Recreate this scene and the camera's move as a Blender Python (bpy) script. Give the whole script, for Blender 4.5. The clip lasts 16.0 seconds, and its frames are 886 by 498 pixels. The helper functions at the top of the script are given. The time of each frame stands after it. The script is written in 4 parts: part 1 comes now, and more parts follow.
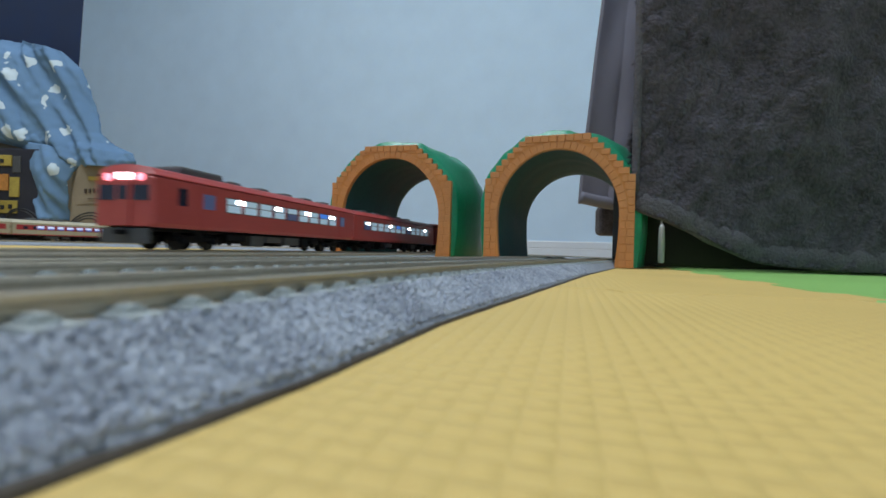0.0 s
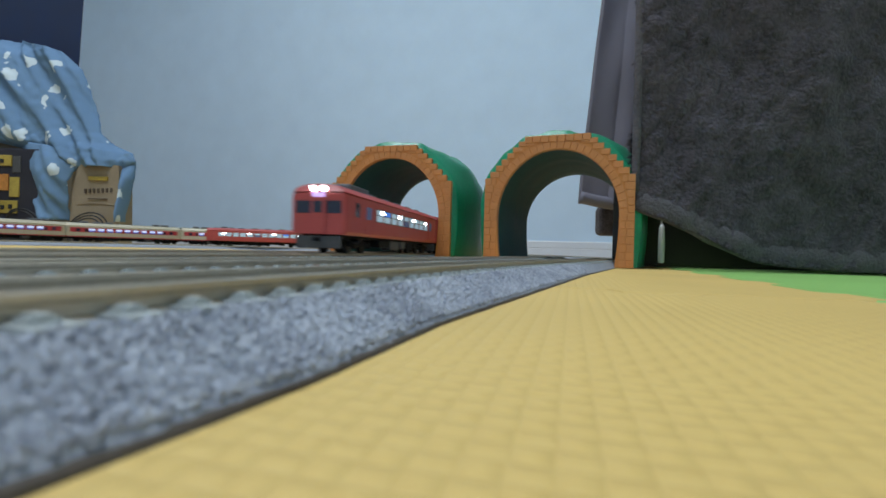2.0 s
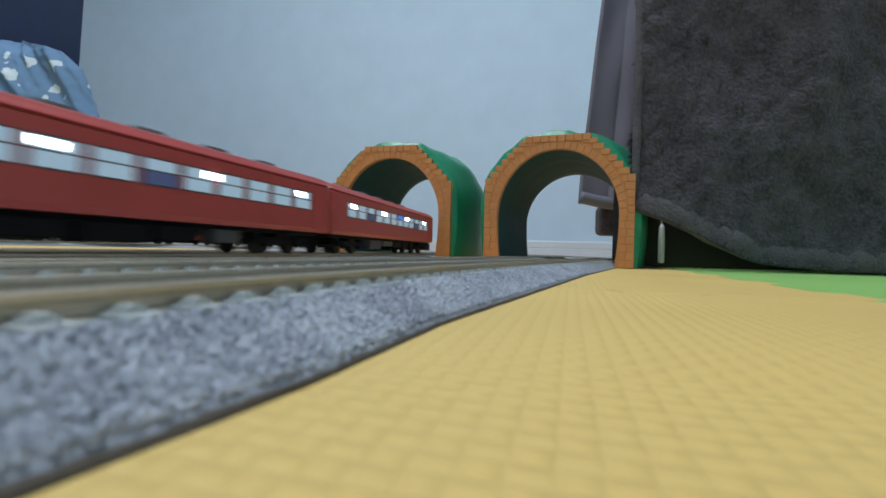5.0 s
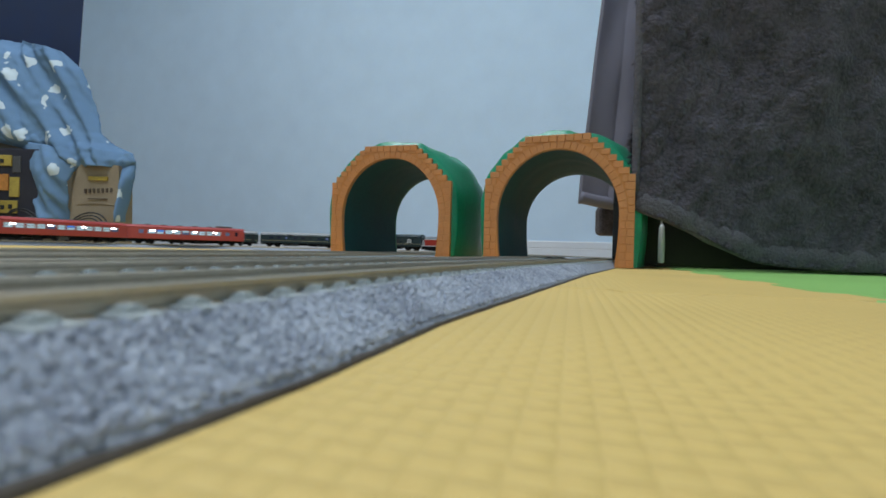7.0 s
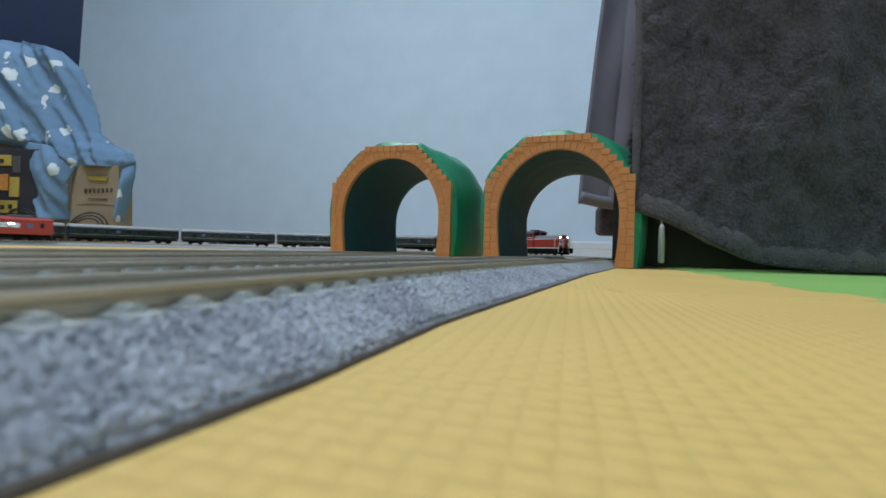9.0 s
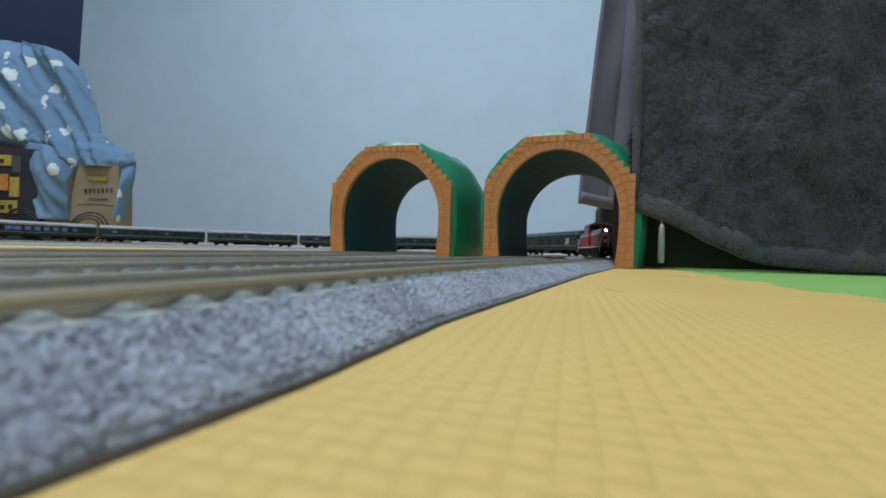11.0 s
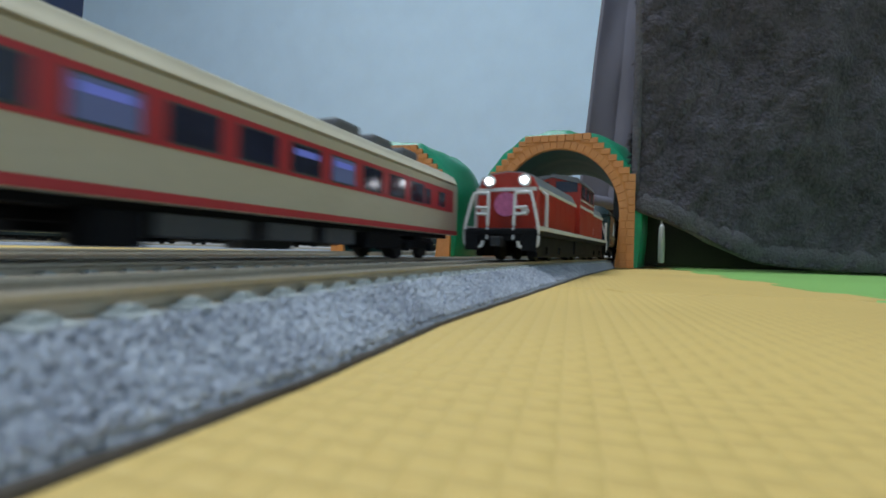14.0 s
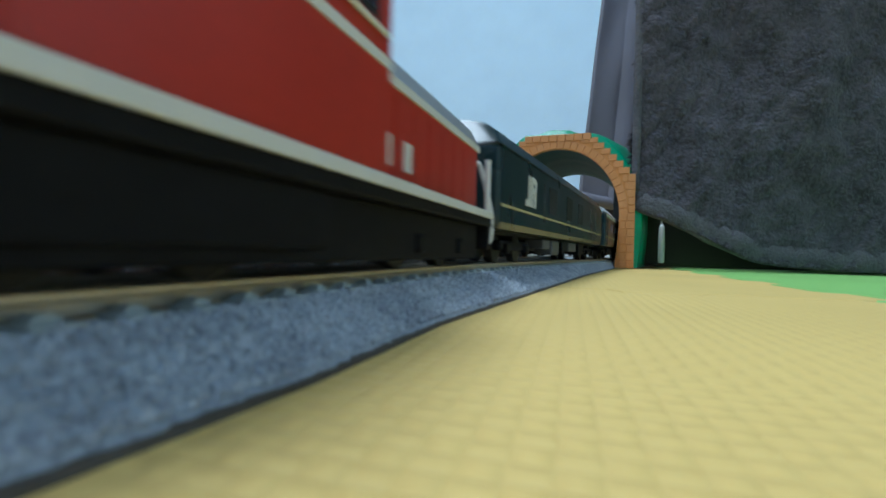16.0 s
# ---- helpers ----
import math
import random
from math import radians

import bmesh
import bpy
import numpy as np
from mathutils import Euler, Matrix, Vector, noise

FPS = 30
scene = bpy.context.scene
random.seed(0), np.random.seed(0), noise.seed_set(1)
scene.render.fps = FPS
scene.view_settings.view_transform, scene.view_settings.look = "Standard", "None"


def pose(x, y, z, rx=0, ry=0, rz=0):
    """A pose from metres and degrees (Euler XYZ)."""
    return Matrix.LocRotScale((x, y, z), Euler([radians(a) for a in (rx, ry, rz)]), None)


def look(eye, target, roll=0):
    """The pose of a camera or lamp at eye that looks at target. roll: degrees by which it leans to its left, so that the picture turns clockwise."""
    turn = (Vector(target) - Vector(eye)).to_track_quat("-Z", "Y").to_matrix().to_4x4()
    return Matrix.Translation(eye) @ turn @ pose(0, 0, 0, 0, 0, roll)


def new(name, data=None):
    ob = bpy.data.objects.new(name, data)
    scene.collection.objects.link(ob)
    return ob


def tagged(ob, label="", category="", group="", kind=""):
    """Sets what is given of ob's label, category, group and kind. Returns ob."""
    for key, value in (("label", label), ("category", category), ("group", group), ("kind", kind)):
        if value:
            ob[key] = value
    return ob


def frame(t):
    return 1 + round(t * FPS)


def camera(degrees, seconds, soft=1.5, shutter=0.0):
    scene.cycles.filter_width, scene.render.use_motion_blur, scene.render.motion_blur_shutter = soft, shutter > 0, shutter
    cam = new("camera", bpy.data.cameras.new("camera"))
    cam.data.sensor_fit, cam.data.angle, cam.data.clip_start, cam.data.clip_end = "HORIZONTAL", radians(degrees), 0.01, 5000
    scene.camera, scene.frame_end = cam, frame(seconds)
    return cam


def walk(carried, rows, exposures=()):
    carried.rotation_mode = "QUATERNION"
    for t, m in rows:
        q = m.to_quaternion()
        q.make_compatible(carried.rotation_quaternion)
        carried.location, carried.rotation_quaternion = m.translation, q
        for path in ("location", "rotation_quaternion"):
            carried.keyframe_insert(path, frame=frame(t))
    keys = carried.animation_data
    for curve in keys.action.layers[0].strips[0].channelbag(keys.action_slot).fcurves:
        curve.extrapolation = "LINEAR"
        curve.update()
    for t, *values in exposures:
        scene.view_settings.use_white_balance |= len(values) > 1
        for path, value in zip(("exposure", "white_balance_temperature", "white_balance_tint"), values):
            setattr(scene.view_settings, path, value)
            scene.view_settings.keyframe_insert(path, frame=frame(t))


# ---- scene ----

MM = 0.001
EYE_Z = 7.2 * MM
SHARP = 0.28

cam = camera(85.38, 16.0, soft=1.65, shutter=0.7)
STAND = pose(0, 0, EYE_Z, 90.14, 0, 0) @ pose(0, 0, 0, 0, 0, 1.604)
cam.data.dof.use_dof = True
cam.data.dof.focus_distance, cam.data.dof.aperture_fstop = SHARP, 52
walk(cam, [(0.0, STAND), (16.0, STAND)], exposures=[(0.0, 0.0, 6500, 10), (12.8, 0.0, 6500, 10), (13.5, -0.06, 6500, 10), (14.0, -0.05, 6400, 9), (15.0, -0.12, 6000, 5), (15.5, 0.0, 5800, 2), (16.0, 0.25, 5650, 1)])

# ---- light ----
world = bpy.data.worlds.new("room_air")
scene.world = world
world.use_nodes = True
world.node_tree.nodes["Background"].inputs[0].default_value = (0.70, 0.80, 1.0, 1)
world.node_tree.nodes["Background"].inputs[1].default_value = 0.17


def area_lamp(name, place, target, size_x, size_y, watts, colour):
    data = bpy.data.lights.new(name, "AREA")
    data.shape, data.size, data.size_y = "RECTANGLE", size_x, size_y
    data.energy, data.color = watts, colour
    ob = new(name, data)
    ob.matrix_world = look(place, target)
    return ob


ROOM_LIGHT = area_lamp("ceiling_lamp_light", (-0.66, 0.1, 2.28), (-0.66, 0.1, 0), 0.8, 0.8, 44.5, (0.82, 0.90, 1.0))


# ---- materials ----
def nodes_of(name):
    m = bpy.data.materials.new(name)
    m.use_nodes = True
    t = m.node_tree
    return m, t.nodes, t.links, t.nodes["Principled BSDF"]


def mat(name, colour, rough=0.5, metal=0.0, fine=900.0, coarse=60.0, vary=0.12, bump=0.1, depth=0.0003, second=None, mix_at=0.55, coat=0.0, sheen=0.0, alpha=1.0):
    """A surface with fine grain, coarse blotches and slight relief."""
    m, n, l, b = nodes_of(name)
    tc = n.new("ShaderNodeTexCoord")
    a = n.new("ShaderNodeTexNoise")
    a.inputs["Scale"].default_value, a.inputs["Detail"].default_value = fine, 4
    c = n.new("ShaderNodeTexNoise")
    c.inputs["Scale"].default_value, c.inputs["Detail"].default_value = coarse, 3
    for x in (a, c):
        l.new(tc.outputs["Object"], x.inputs["Vector"])
    s = n.new("ShaderNodeMath")
    s.operation = "ADD"
    l.new(a.outputs["Fac"], s.inputs[0])
    l.new(c.outputs["Fac"], s.inputs[1])
    r = n.new("ShaderNodeMapRange")
    r.inputs["From Min"].default_value, r.inputs["From Max"].default_value = 0.6, 1.4
    r.inputs["To Min"].default_value, r.inputs["To Max"].default_value = 1 - vary, 1 + vary
    l.new(s.outputs[0], r.inputs["Value"])
    base = n.new("ShaderNodeMix")
    base.data_type = "RGBA"
    base.inputs["A"].default_value = (*colour, 1)
    base.inputs["B"].default_value = (*(second or colour), 1)
    ramp = n.new("ShaderNodeMapRange")
    ramp.inputs["From Min"].default_value, ramp.inputs["From Max"].default_value = mix_at - 0.06, mix_at + 0.06
    l.new(c.outputs["Fac"] if second is None else a.outputs["Fac"], ramp.inputs["Value"])
    l.new(ramp.outputs[0], base.inputs["Factor"])
    v = n.new("ShaderNodeVectorMath")
    v.operation = "SCALE"
    l.new(base.outputs["Result"], v.inputs[0])
    l.new(r.outputs[0], v.inputs["Scale"])
    l.new(v.outputs[0], b.inputs["Base Color"])
    b.inputs["Roughness"].default_value, b.inputs["Metallic"].default_value = rough, metal
    b.inputs["Coat Weight"].default_value = coat
    b.inputs["Sheen Weight"].default_value = sheen
    rr = n.new("ShaderNodeMapRange")
    rr.inputs["To Min"].default_value, rr.inputs["To Max"].default_value = max(0.03, rough - 0.1), min(1, rough + 0.1)
    l.new(c.outputs["Fac"], rr.inputs["Value"])
    l.new(rr.outputs[0], b.inputs["Roughness"])
    if bump:
        bp = n.new("ShaderNodeBump")
        bp.inputs["Strength"].default_value, bp.inputs["Distance"].default_value = bump, depth
        l.new(a.outputs["Fac"], bp.inputs["Height"])
        l.new(bp.outputs[0], b.inputs["Normal"])
    if alpha < 1:
        b.inputs["Transmission Weight"].default_value = 1 - alpha
    return m


def glow(name, colour, strength):
    m, n, l, b = nodes_of(name)
    b.inputs["Base Color"].default_value = (*colour, 1)
    b.inputs["Emission Color"].default_value = (*colour, 1)
    b.inputs["Emission Strength"].default_value = strength
    return m


def weave(name, colour):
    """Moulded foam with a basket-weave relief of about two millimetres."""
    m, n, l, b = nodes_of(name)
    tc = n.new("ShaderNodeTexCoord")
    mp = n.new("ShaderNodeMapping")
    mp.inputs["Rotation"].default_value = (0, 0, 0)
    l.new(tc.outputs["Object"], mp.inputs["Vector"])
    sx = n.new("ShaderNodeSeparateXYZ")
    l.new(mp.outputs[0], sx.inputs[0])

    def wave(socket, per):
        k = n.new("ShaderNodeMath")
        k.operation = "MULTIPLY"
        k.inputs[1].default_value = 2 * math.pi / per
        l.new(socket, k.inputs[0])
        s = n.new("ShaderNodeMath")
        s.operation = "SINE"
        l.new(k.outputs[0], s.inputs[0])
        up = n.new("ShaderNodeMath")
        up.operation = "ABSOLUTE"
        l.new(s.outputs[0], up.inputs[0])
        return up.outputs[0]
    cell = 0.0016
    across, along = wave(sx.outputs[0], 2 * cell), wave(sx.outputs[1], 2 * cell)

    def strand(high, ends):
        """A rounded strand that dips under its neighbours at both ends."""
        k = n.new("ShaderNodeMath")
        k.operation = "POWER"
        k.inputs[1].default_value = 0.22
        l.new(ends, k.inputs[0])
        p = n.new("ShaderNodeMath")
        p.operation = "MULTIPLY"
        l.new(high, p.inputs[0])
        l.new(k.outputs[0], p.inputs[1])
        return p.outputs[0]
    x, y = strand(across, along), strand(along, across)
    flat = n.new("ShaderNodeCombineXYZ")
    flat.inputs[2].default_value = 0.0004
    l.new(sx.outputs[0], flat.inputs[0])
    l.new(sx.outputs[1], flat.inputs[1])
    ch = n.new("ShaderNodeTexChecker")
    ch.inputs["Scale"].default_value = 1 / cell
    ch.inputs["Color1"].default_value, ch.inputs["Color2"].default_value = (0, 0, 0, 1), (1, 1, 1, 1)
    l.new(flat.outputs[0], ch.inputs["Vector"])
    pr = n.new("ShaderNodeMix")
    l.new(ch.outputs["Fac"], pr.inputs["Factor"])
    l.new(x, pr.inputs["A"])
    l.new(y, pr.inputs["B"])
    no = n.new("ShaderNodeTexNoise")
    no.inputs["Scale"].default_value, no.inputs["Detail"].default_value = 500, 3
    l.new(tc.outputs["Object"], no.inputs["Vector"])
    h = n.new("ShaderNodeMath")
    h.operation = "MULTIPLY_ADD"
    h.inputs[1].default_value = 0.3
    l.new(no.outputs["Fac"], h.inputs[0])
    l.new(pr.outputs[0], h.inputs[2])
    bp = n.new("ShaderNodeBump")
    bp.inputs["Strength"].default_value, bp.inputs["Distance"].default_value = 0.36, 0.0005
    l.new(h.outputs[0], bp.inputs["Height"])
    l.new(bp.outputs[0], b.inputs["Normal"])
    big = n.new("ShaderNodeTexNoise")
    big.inputs["Scale"].default_value = 14
    l.new(tc.outputs["Object"], big.inputs["Vector"])
    # Random blotches, plus groove shade worked into the base colour by strand height.
    ad = n.new("ShaderNodeMath")
    ad.operation = "MULTIPLY_ADD"
    ad.inputs[1].default_value = 0.16
    l.new(pr.outputs[0], ad.inputs[0])
    l.new(big.outputs["Fac"], ad.inputs[2])
    r = n.new("ShaderNodeMapRange")
    r.inputs["From Min"].default_value, r.inputs["From Max"].default_value = 0.25, 0.85
    r.inputs["To Min"].default_value, r.inputs["To Max"].default_value = 0.88, 1.1
    l.new(ad.outputs[0], r.inputs["Value"])
    v = n.new("ShaderNodeVectorMath")
    v.operation = "SCALE"
    v.inputs[0].default_value = colour
    l.new(r.outputs[0], v.inputs["Scale"])
    l.new(v.outputs[0], b.inputs["Base Color"])
    b.inputs["Roughness"].default_value = 0.62
    return m


YELLOW_FOAM = weave("yellow_foam", (0.67, 0.468, 0.15))
GREEN_FOAM = weave("green_foam", (0.26, 0.50, 0.13))
WALLPAPER = mat("wallpaper", (0.65, 0.80, 0.93), 0.85, fine=420, coarse=9, vary=0.05, bump=0.5, depth=0.0012)
WHITE_PAINT = mat("white_trim", (0.82, 0.83, 0.84), 0.4, fine=300, coarse=12, vary=0.04, bump=0.05)
CEILING = mat("ceiling_paper", (0.78, 0.78, 0.76), 0.9, fine=200, coarse=8, vary=0.04)
LAMINATE = mat("floor_laminate", (0.36, 0.26, 0.17), 0.4, fine=120, coarse=14, vary=0.2)
BALLAST = mat("grey_ballast", (0.33, 0.355, 0.40), 0.9, fine=2600, coarse=700, vary=0.2, bump=0.6, depth=0.0004, second=(0.23, 0.25, 0.295), mix_at=0.55)
SLEEPER = mat("grey_concrete_sleeper", (0.42, 0.45, 0.44), 0.7, fine=1500, coarse=300, vary=0.2, bump=0.3, depth=0.0001)
RAIL = mat("nickel_rail", (0.54, 0.48, 0.38), 0.48, 1.0, fine=1200, coarse=200, vary=0.12, bump=0.08, depth=0.0001)
BRICK = mat("orange_brick_plastic", (0.60, 0.245, 0.075), 0.42, fine=1800, coarse=160, vary=0.12, bump=0.15, depth=0.0002)
BRICK_GAP = mat("orange_plastic_joint", (0.585, 0.228, 0.054), 0.5, fine=1800, coarse=160, vary=0.1)
# Brown plastic edge whose dark colour also holds the shadow at its foot.
BASE_EDGE = mat("brown_edge_and_shadow", (0.07, 0.055, 0.04), 0.7, fine=900, coarse=200, vary=0.25)
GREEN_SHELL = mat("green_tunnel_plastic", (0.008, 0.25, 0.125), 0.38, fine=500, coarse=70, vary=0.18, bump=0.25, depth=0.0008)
# Inside of the green shell; the tunnel's shade is put into this darker colour.
INNER = mat("shaded_green_inner", (0.016, 0.088, 0.080), 0.6, fine=500, coarse=60, vary=0.2, bump=0.2, depth=0.0006)
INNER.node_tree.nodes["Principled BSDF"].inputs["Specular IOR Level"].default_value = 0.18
FLEECE = mat("grey_fleece", (0.066, 0.057, 0.071), 0.95, fine=520, coarse=60, vary=0.75, bump=0.9, depth=0.002, sheen=0.05)
FLEECE_HEM = mat("grey_fleece_hem", (0.095, 0.088, 0.10), 0.95, fine=700, coarse=60, vary=0.35, bump=0.8, depth=0.0014)
SMOOTH_GREY = mat("grey_flannel", (0.175, 0.17, 0.21), 0.9, fine=1500, coarse=20, vary=0.1, bump=0.3, depth=0.0006)
FRAME_AND_SHADE = mat("dark_bed_frame_and_shade", (0.020, 0.019, 0.015), 0.6, fine=200, coarse=20, vary=0.2)
NAVY = mat("navy_fabric", (0.007, 0.018, 0.055), 0.85, fine=700, coarse=20, vary=0.25, bump=0.4)
KRAFT = mat("kraft_paper", (0.25, 0.20, 0.135), 0.75, fine=300, coarse=30, vary=0.1, bump=0.2)
BLACK = mat("black_plastic", (0.013, 0.014, 0.017), 0.5, fine=800, coarse=90, vary=0.3, bump=0.15)
BLACK_CARD = mat("dark_carton", (0.016, 0.016, 0.026), 0.6, fine=300, coarse=30, vary=0.3)
YELLOW_CARD = mat("yellow_carton", (0.36, 0.27, 0.05), 0.5, fine=200, coarse=30, vary=0.3)
ORANGE_CARD = mat("orange_carton", (0.48, 0.20, 0.04), 0.5, fine=200, coarse=30, vary=0.3)
INK = mat("brown_ink", (0.07, 0.05, 0.035), 0.7, fine=200, coarse=30, vary=0.1)
RED = mat("vermilion_body", (0.45, 0.07, 0.063), 0.4, fine=900, coarse=90, vary=0.08, bump=0.05)
RED_ROOF = mat("red_roof", (0.40, 0.06, 0.055), 0.5, fine=900, coarse=90, vary=0.1, bump=0.05)
HOOD_GREY = mat("hood_top_grey", (0.20, 0.215, 0.235), 0.45, fine=900, coarse=90, vary=0.12, bump=0.06)
ROOF_GREY = mat("roof_grey", (0.115, 0.12, 0.13), 0.55, fine=900, coarse=90, vary=0.15, bump=0.1)
CREAM = mat("cream_body", (0.50, 0.45, 0.325), 0.42, fine=900, coarse=90, vary=0.08, bump=0.05)
CRIMSON = mat("crimson_stripe", (0.44, 0.032, 0.04), 0.42, fine=900, coarse=90, vary=0.08, bump=0.05)
LOCO_RED = mat("orange_red_body", (0.36, 0.025, 0.011), 0.4, fine=900, coarse=90, vary=0.1, bump=0.06)
SILVER = mat("pale_grey_line", (0.62, 0.63, 0.62), 0.42, fine=900, coarse=90, vary=0.06, bump=0.05)
DEEP_GREEN = mat("deep_green_body", (0.006, 0.022, 0.026), 0.3, fine=900, coarse=90, vary=0.12, bump=0.05)
COACH_ROOF = mat("coach_roof_grey", (0.33, 0.34, 0.35), 0.45, fine=900, coarse=90, vary=0.1)
GOLD = mat("pale_gold_line", (0.42, 0.38, 0.20), 0.42, fine=900, coarse=90, vary=0.06)
UNDER = mat("underframe_black", (0.009, 0.0095, 0.011), 0.6, fine=900, coarse=200, vary=0.35, bump=0.3, depth=0.0002)
UNDER.node_tree.nodes["Principled BSDF"].inputs["Specular IOR Level"].default_value = 0.08
BOX_GREY = mat("equipment_grey", (0.06, 0.062, 0.065), 0.55, fine=900, coarse=200, vary=0.25, bump=0.2, depth=0.0002)
WHEEL = mat("blackened_wheel", (0.025, 0.025, 0.025), 0.5, fine=900, coarse=200, vary=0.2)
WHEEL.node_tree.nodes["Principled BSDF"].inputs["Specular IOR Level"].default_value = 0.15
PINK = mat("pink_headmark", (0.50, 0.13, 0.27), 0.45, fine=1500, coarse=700, vary=0.3)
GLASS_DARK = mat("dark_window", (0.022, 0.026, 0.05), 0.12, fine=900, coarse=150, vary=0.3, bump=0.02)
LIT_WINDOW = glow("lit_window", (0.40, 0.54, 0.66), 0.38)
LED = glow("white_led", (0.85, 0.93, 1.0), 14)
BLUE_SEAT = glow("blue_lit_window", (0.05, 0.18, 0.62), 0.7)
HEADLIGHT = glow("white_headlight", (0.92, 0.92, 1.0), 18)
TAILLIGHT = glow("red_taillight", (1.0, 0.25, 0.32), 3)
DIM_WINDOW = glow("dim_lit_window", (0.12, 0.15, 0.32), 0.09)
BRIGHT_TOP = glow("bright_window_top", (0.56, 0.62, 0.95), 0.78)
BRIGHT_LOW = glow("blue_lit_seats_and_gleam", (0.12, 0.15, 0.50), 0.4)


def blue_print():
    """Blue cotton with scattered white cloud-like shapes."""
    m, n, l, b = nodes_of("blue_printed_cotton")
    tc = n.new("ShaderNodeTexCoord")
    vo = n.new("ShaderNodeTexVoronoi")
    vo.inputs["Scale"].default_value = 21
    vo.inputs["Randomness"].default_value = 0.75
    no = n.new("ShaderNodeTexNoise")
    no.inputs["Scale"].default_value = 40
    l.new(tc.outputs["Object"], no.inputs["Vector"])
    mx = n.new("ShaderNodeMix")
    mx.data_type = "VECTOR"
    mx.inputs["Factor"].default_value = 0.03
    l.new(tc.outputs["Object"], mx.inputs["A"])
    l.new(no.outputs["Color"], mx.inputs["B"])
    mp = n.new("ShaderNodeMapping")
    mp.inputs["Scale"].default_value = (1.15, 1.15, 0.85)
    l.new(mx.outputs["Result"], mp.inputs["Vector"])
    l.new(mp.outputs[0], vo.inputs["Vector"])
    r = n.new("ShaderNodeMapRange")
    r.inputs["From Min"].default_value, r.inputs["From Max"].default_value = 0.275, 0.25
    l.new(vo.outputs["Distance"], r.inputs["Value"])
    c = n.new("ShaderNodeMix")
    c.data_type = "RGBA"
    c.inputs["A"].default_value = (0.125, 0.225, 0.36, 1)
    c.inputs["B"].default_value = (0.55, 0.64, 0.68, 1)
    l.new(r.outputs[0], c.inputs["Factor"])
    l.new(c.outputs["Result"], b.inputs["Base Color"])
    b.inputs["Roughness"].default_value = 0.85
    f = n.new("ShaderNodeTexNoise")
    f.inputs["Scale"].default_value = 900
    l.new(tc.outputs["Object"], f.inputs["Vector"])
    bp = n.new("ShaderNodeBump")
    bp.inputs["Strength"].default_value, bp.inputs["Distance"].default_value = 0.25, 0.0008
    l.new(f.outputs["Fac"], bp.inputs["Height"])
    l.new(bp.outputs[0], b.inputs["Normal"])
    return m


BLUE_CLOTH = blue_print()


def plush(name, dark, light):
    """Tufts of pile, each a little lighter or darker than the next."""
    m, n, l, b = nodes_of(name)
    g = n.new("ShaderNodeNewGeometry")
    tc = n.new("ShaderNodeTexCoord")
    no = n.new("ShaderNodeTexNoise")
    no.inputs["Scale"].default_value, no.inputs["Detail"].default_value = 190, 3
    l.new(tc.outputs["Object"], no.inputs["Vector"])
    ad = n.new("ShaderNodeMath")
    ad.operation = "MULTIPLY_ADD"
    ad.inputs[1].default_value = 0.38
    l.new(g.outputs["Random Per Island"], ad.inputs[0])
    l.new(no.outputs["Fac"], ad.inputs[2])
    r = n.new("ShaderNodeMapRange")
    r.inputs["From Min"].default_value, r.inputs["From Max"].default_value = 0.45, 0.95
    l.new(ad.outputs[0], r.inputs["Value"])
    c = n.new("ShaderNodeMix")
    c.data_type = "RGBA"
    c.inputs["A"].default_value, c.inputs["B"].default_value = (*dark, 1), (*light, 1)
    l.new(r.outputs[0], c.inputs["Factor"])
    l.new(c.outputs["Result"], b.inputs["Base Color"])
    b.inputs["Roughness"].default_value = 0.9
    b.inputs["Specular IOR Level"].default_value = 0.2
    return m


PLUSH = plush("grey_plush_pile", (0.026, 0.024, 0.029), (0.165, 0.152, 0.175))
SHORT_PLUSH = plush("grey_short_pile", (0.07, 0.065, 0.075), (0.19, 0.175, 0.20))
GRAINS = plush("grey_ballast_grain", (0.26, 0.28, 0.325), (0.47, 0.50, 0.555))


# ---- mesh helpers (millimetres in, metres out) ----
def mesh_of(name, bm, material, smooth=False):
    for v in bm.verts:
        v.co *= MM
    bmesh.ops.recalc_face_normals(bm, faces=bm.faces)
    me = bpy.data.meshes.new(name)
    bm.to_mesh(me)
    bm.free()
    for m in (material if isinstance(material, (list, tuple)) else [material]):
        me.materials.append(m)
    if smooth:
        for p in me.polygons:
            p.use_smooth = True
    return me


def part(name, bm, material, parent, label="", smooth=False):
    ob = new(name, mesh_of(name, bm, material, smooth))
    ob.parent = parent
    if label:
        ob["label"] = label
    return ob


def thing(name, bm, material, label, category, group="", kind="", smooth=False):
    return tagged(new(name, mesh_of(name, bm, material, smooth)), label, category, group, kind)


def holder(name, label, category, group="", kind=""):
    return tagged(new(name), label, category, group, kind)


def box(bm, x0, x1, y0, y1, z0, z1, bevel=0.0):
    r = bmesh.ops.create_cube(bm, size=1)
    vs = r["verts"]
    for v in vs:
        v.co = Vector(((x0 + x1) / 2 + v.co.x * (x1 - x0), (y0 + y1) / 2 + v.co.y * (y1 - y0), (z0 + z1) / 2 + v.co.z * (z1 - z0)))
    if bevel:
        es = list({e for v in vs for e in v.link_edges})
        bmesh.ops.bevel(bm, geom=es, offset=bevel, segments=2, affect="EDGES", profile=0.5)
    return vs


def new_box(x0, x1, y0, y1, z0, z1, bevel=0.0):
    bm = bmesh.new()
    box(bm, x0, x1, y0, y1, z0, z1, bevel)
    return bm


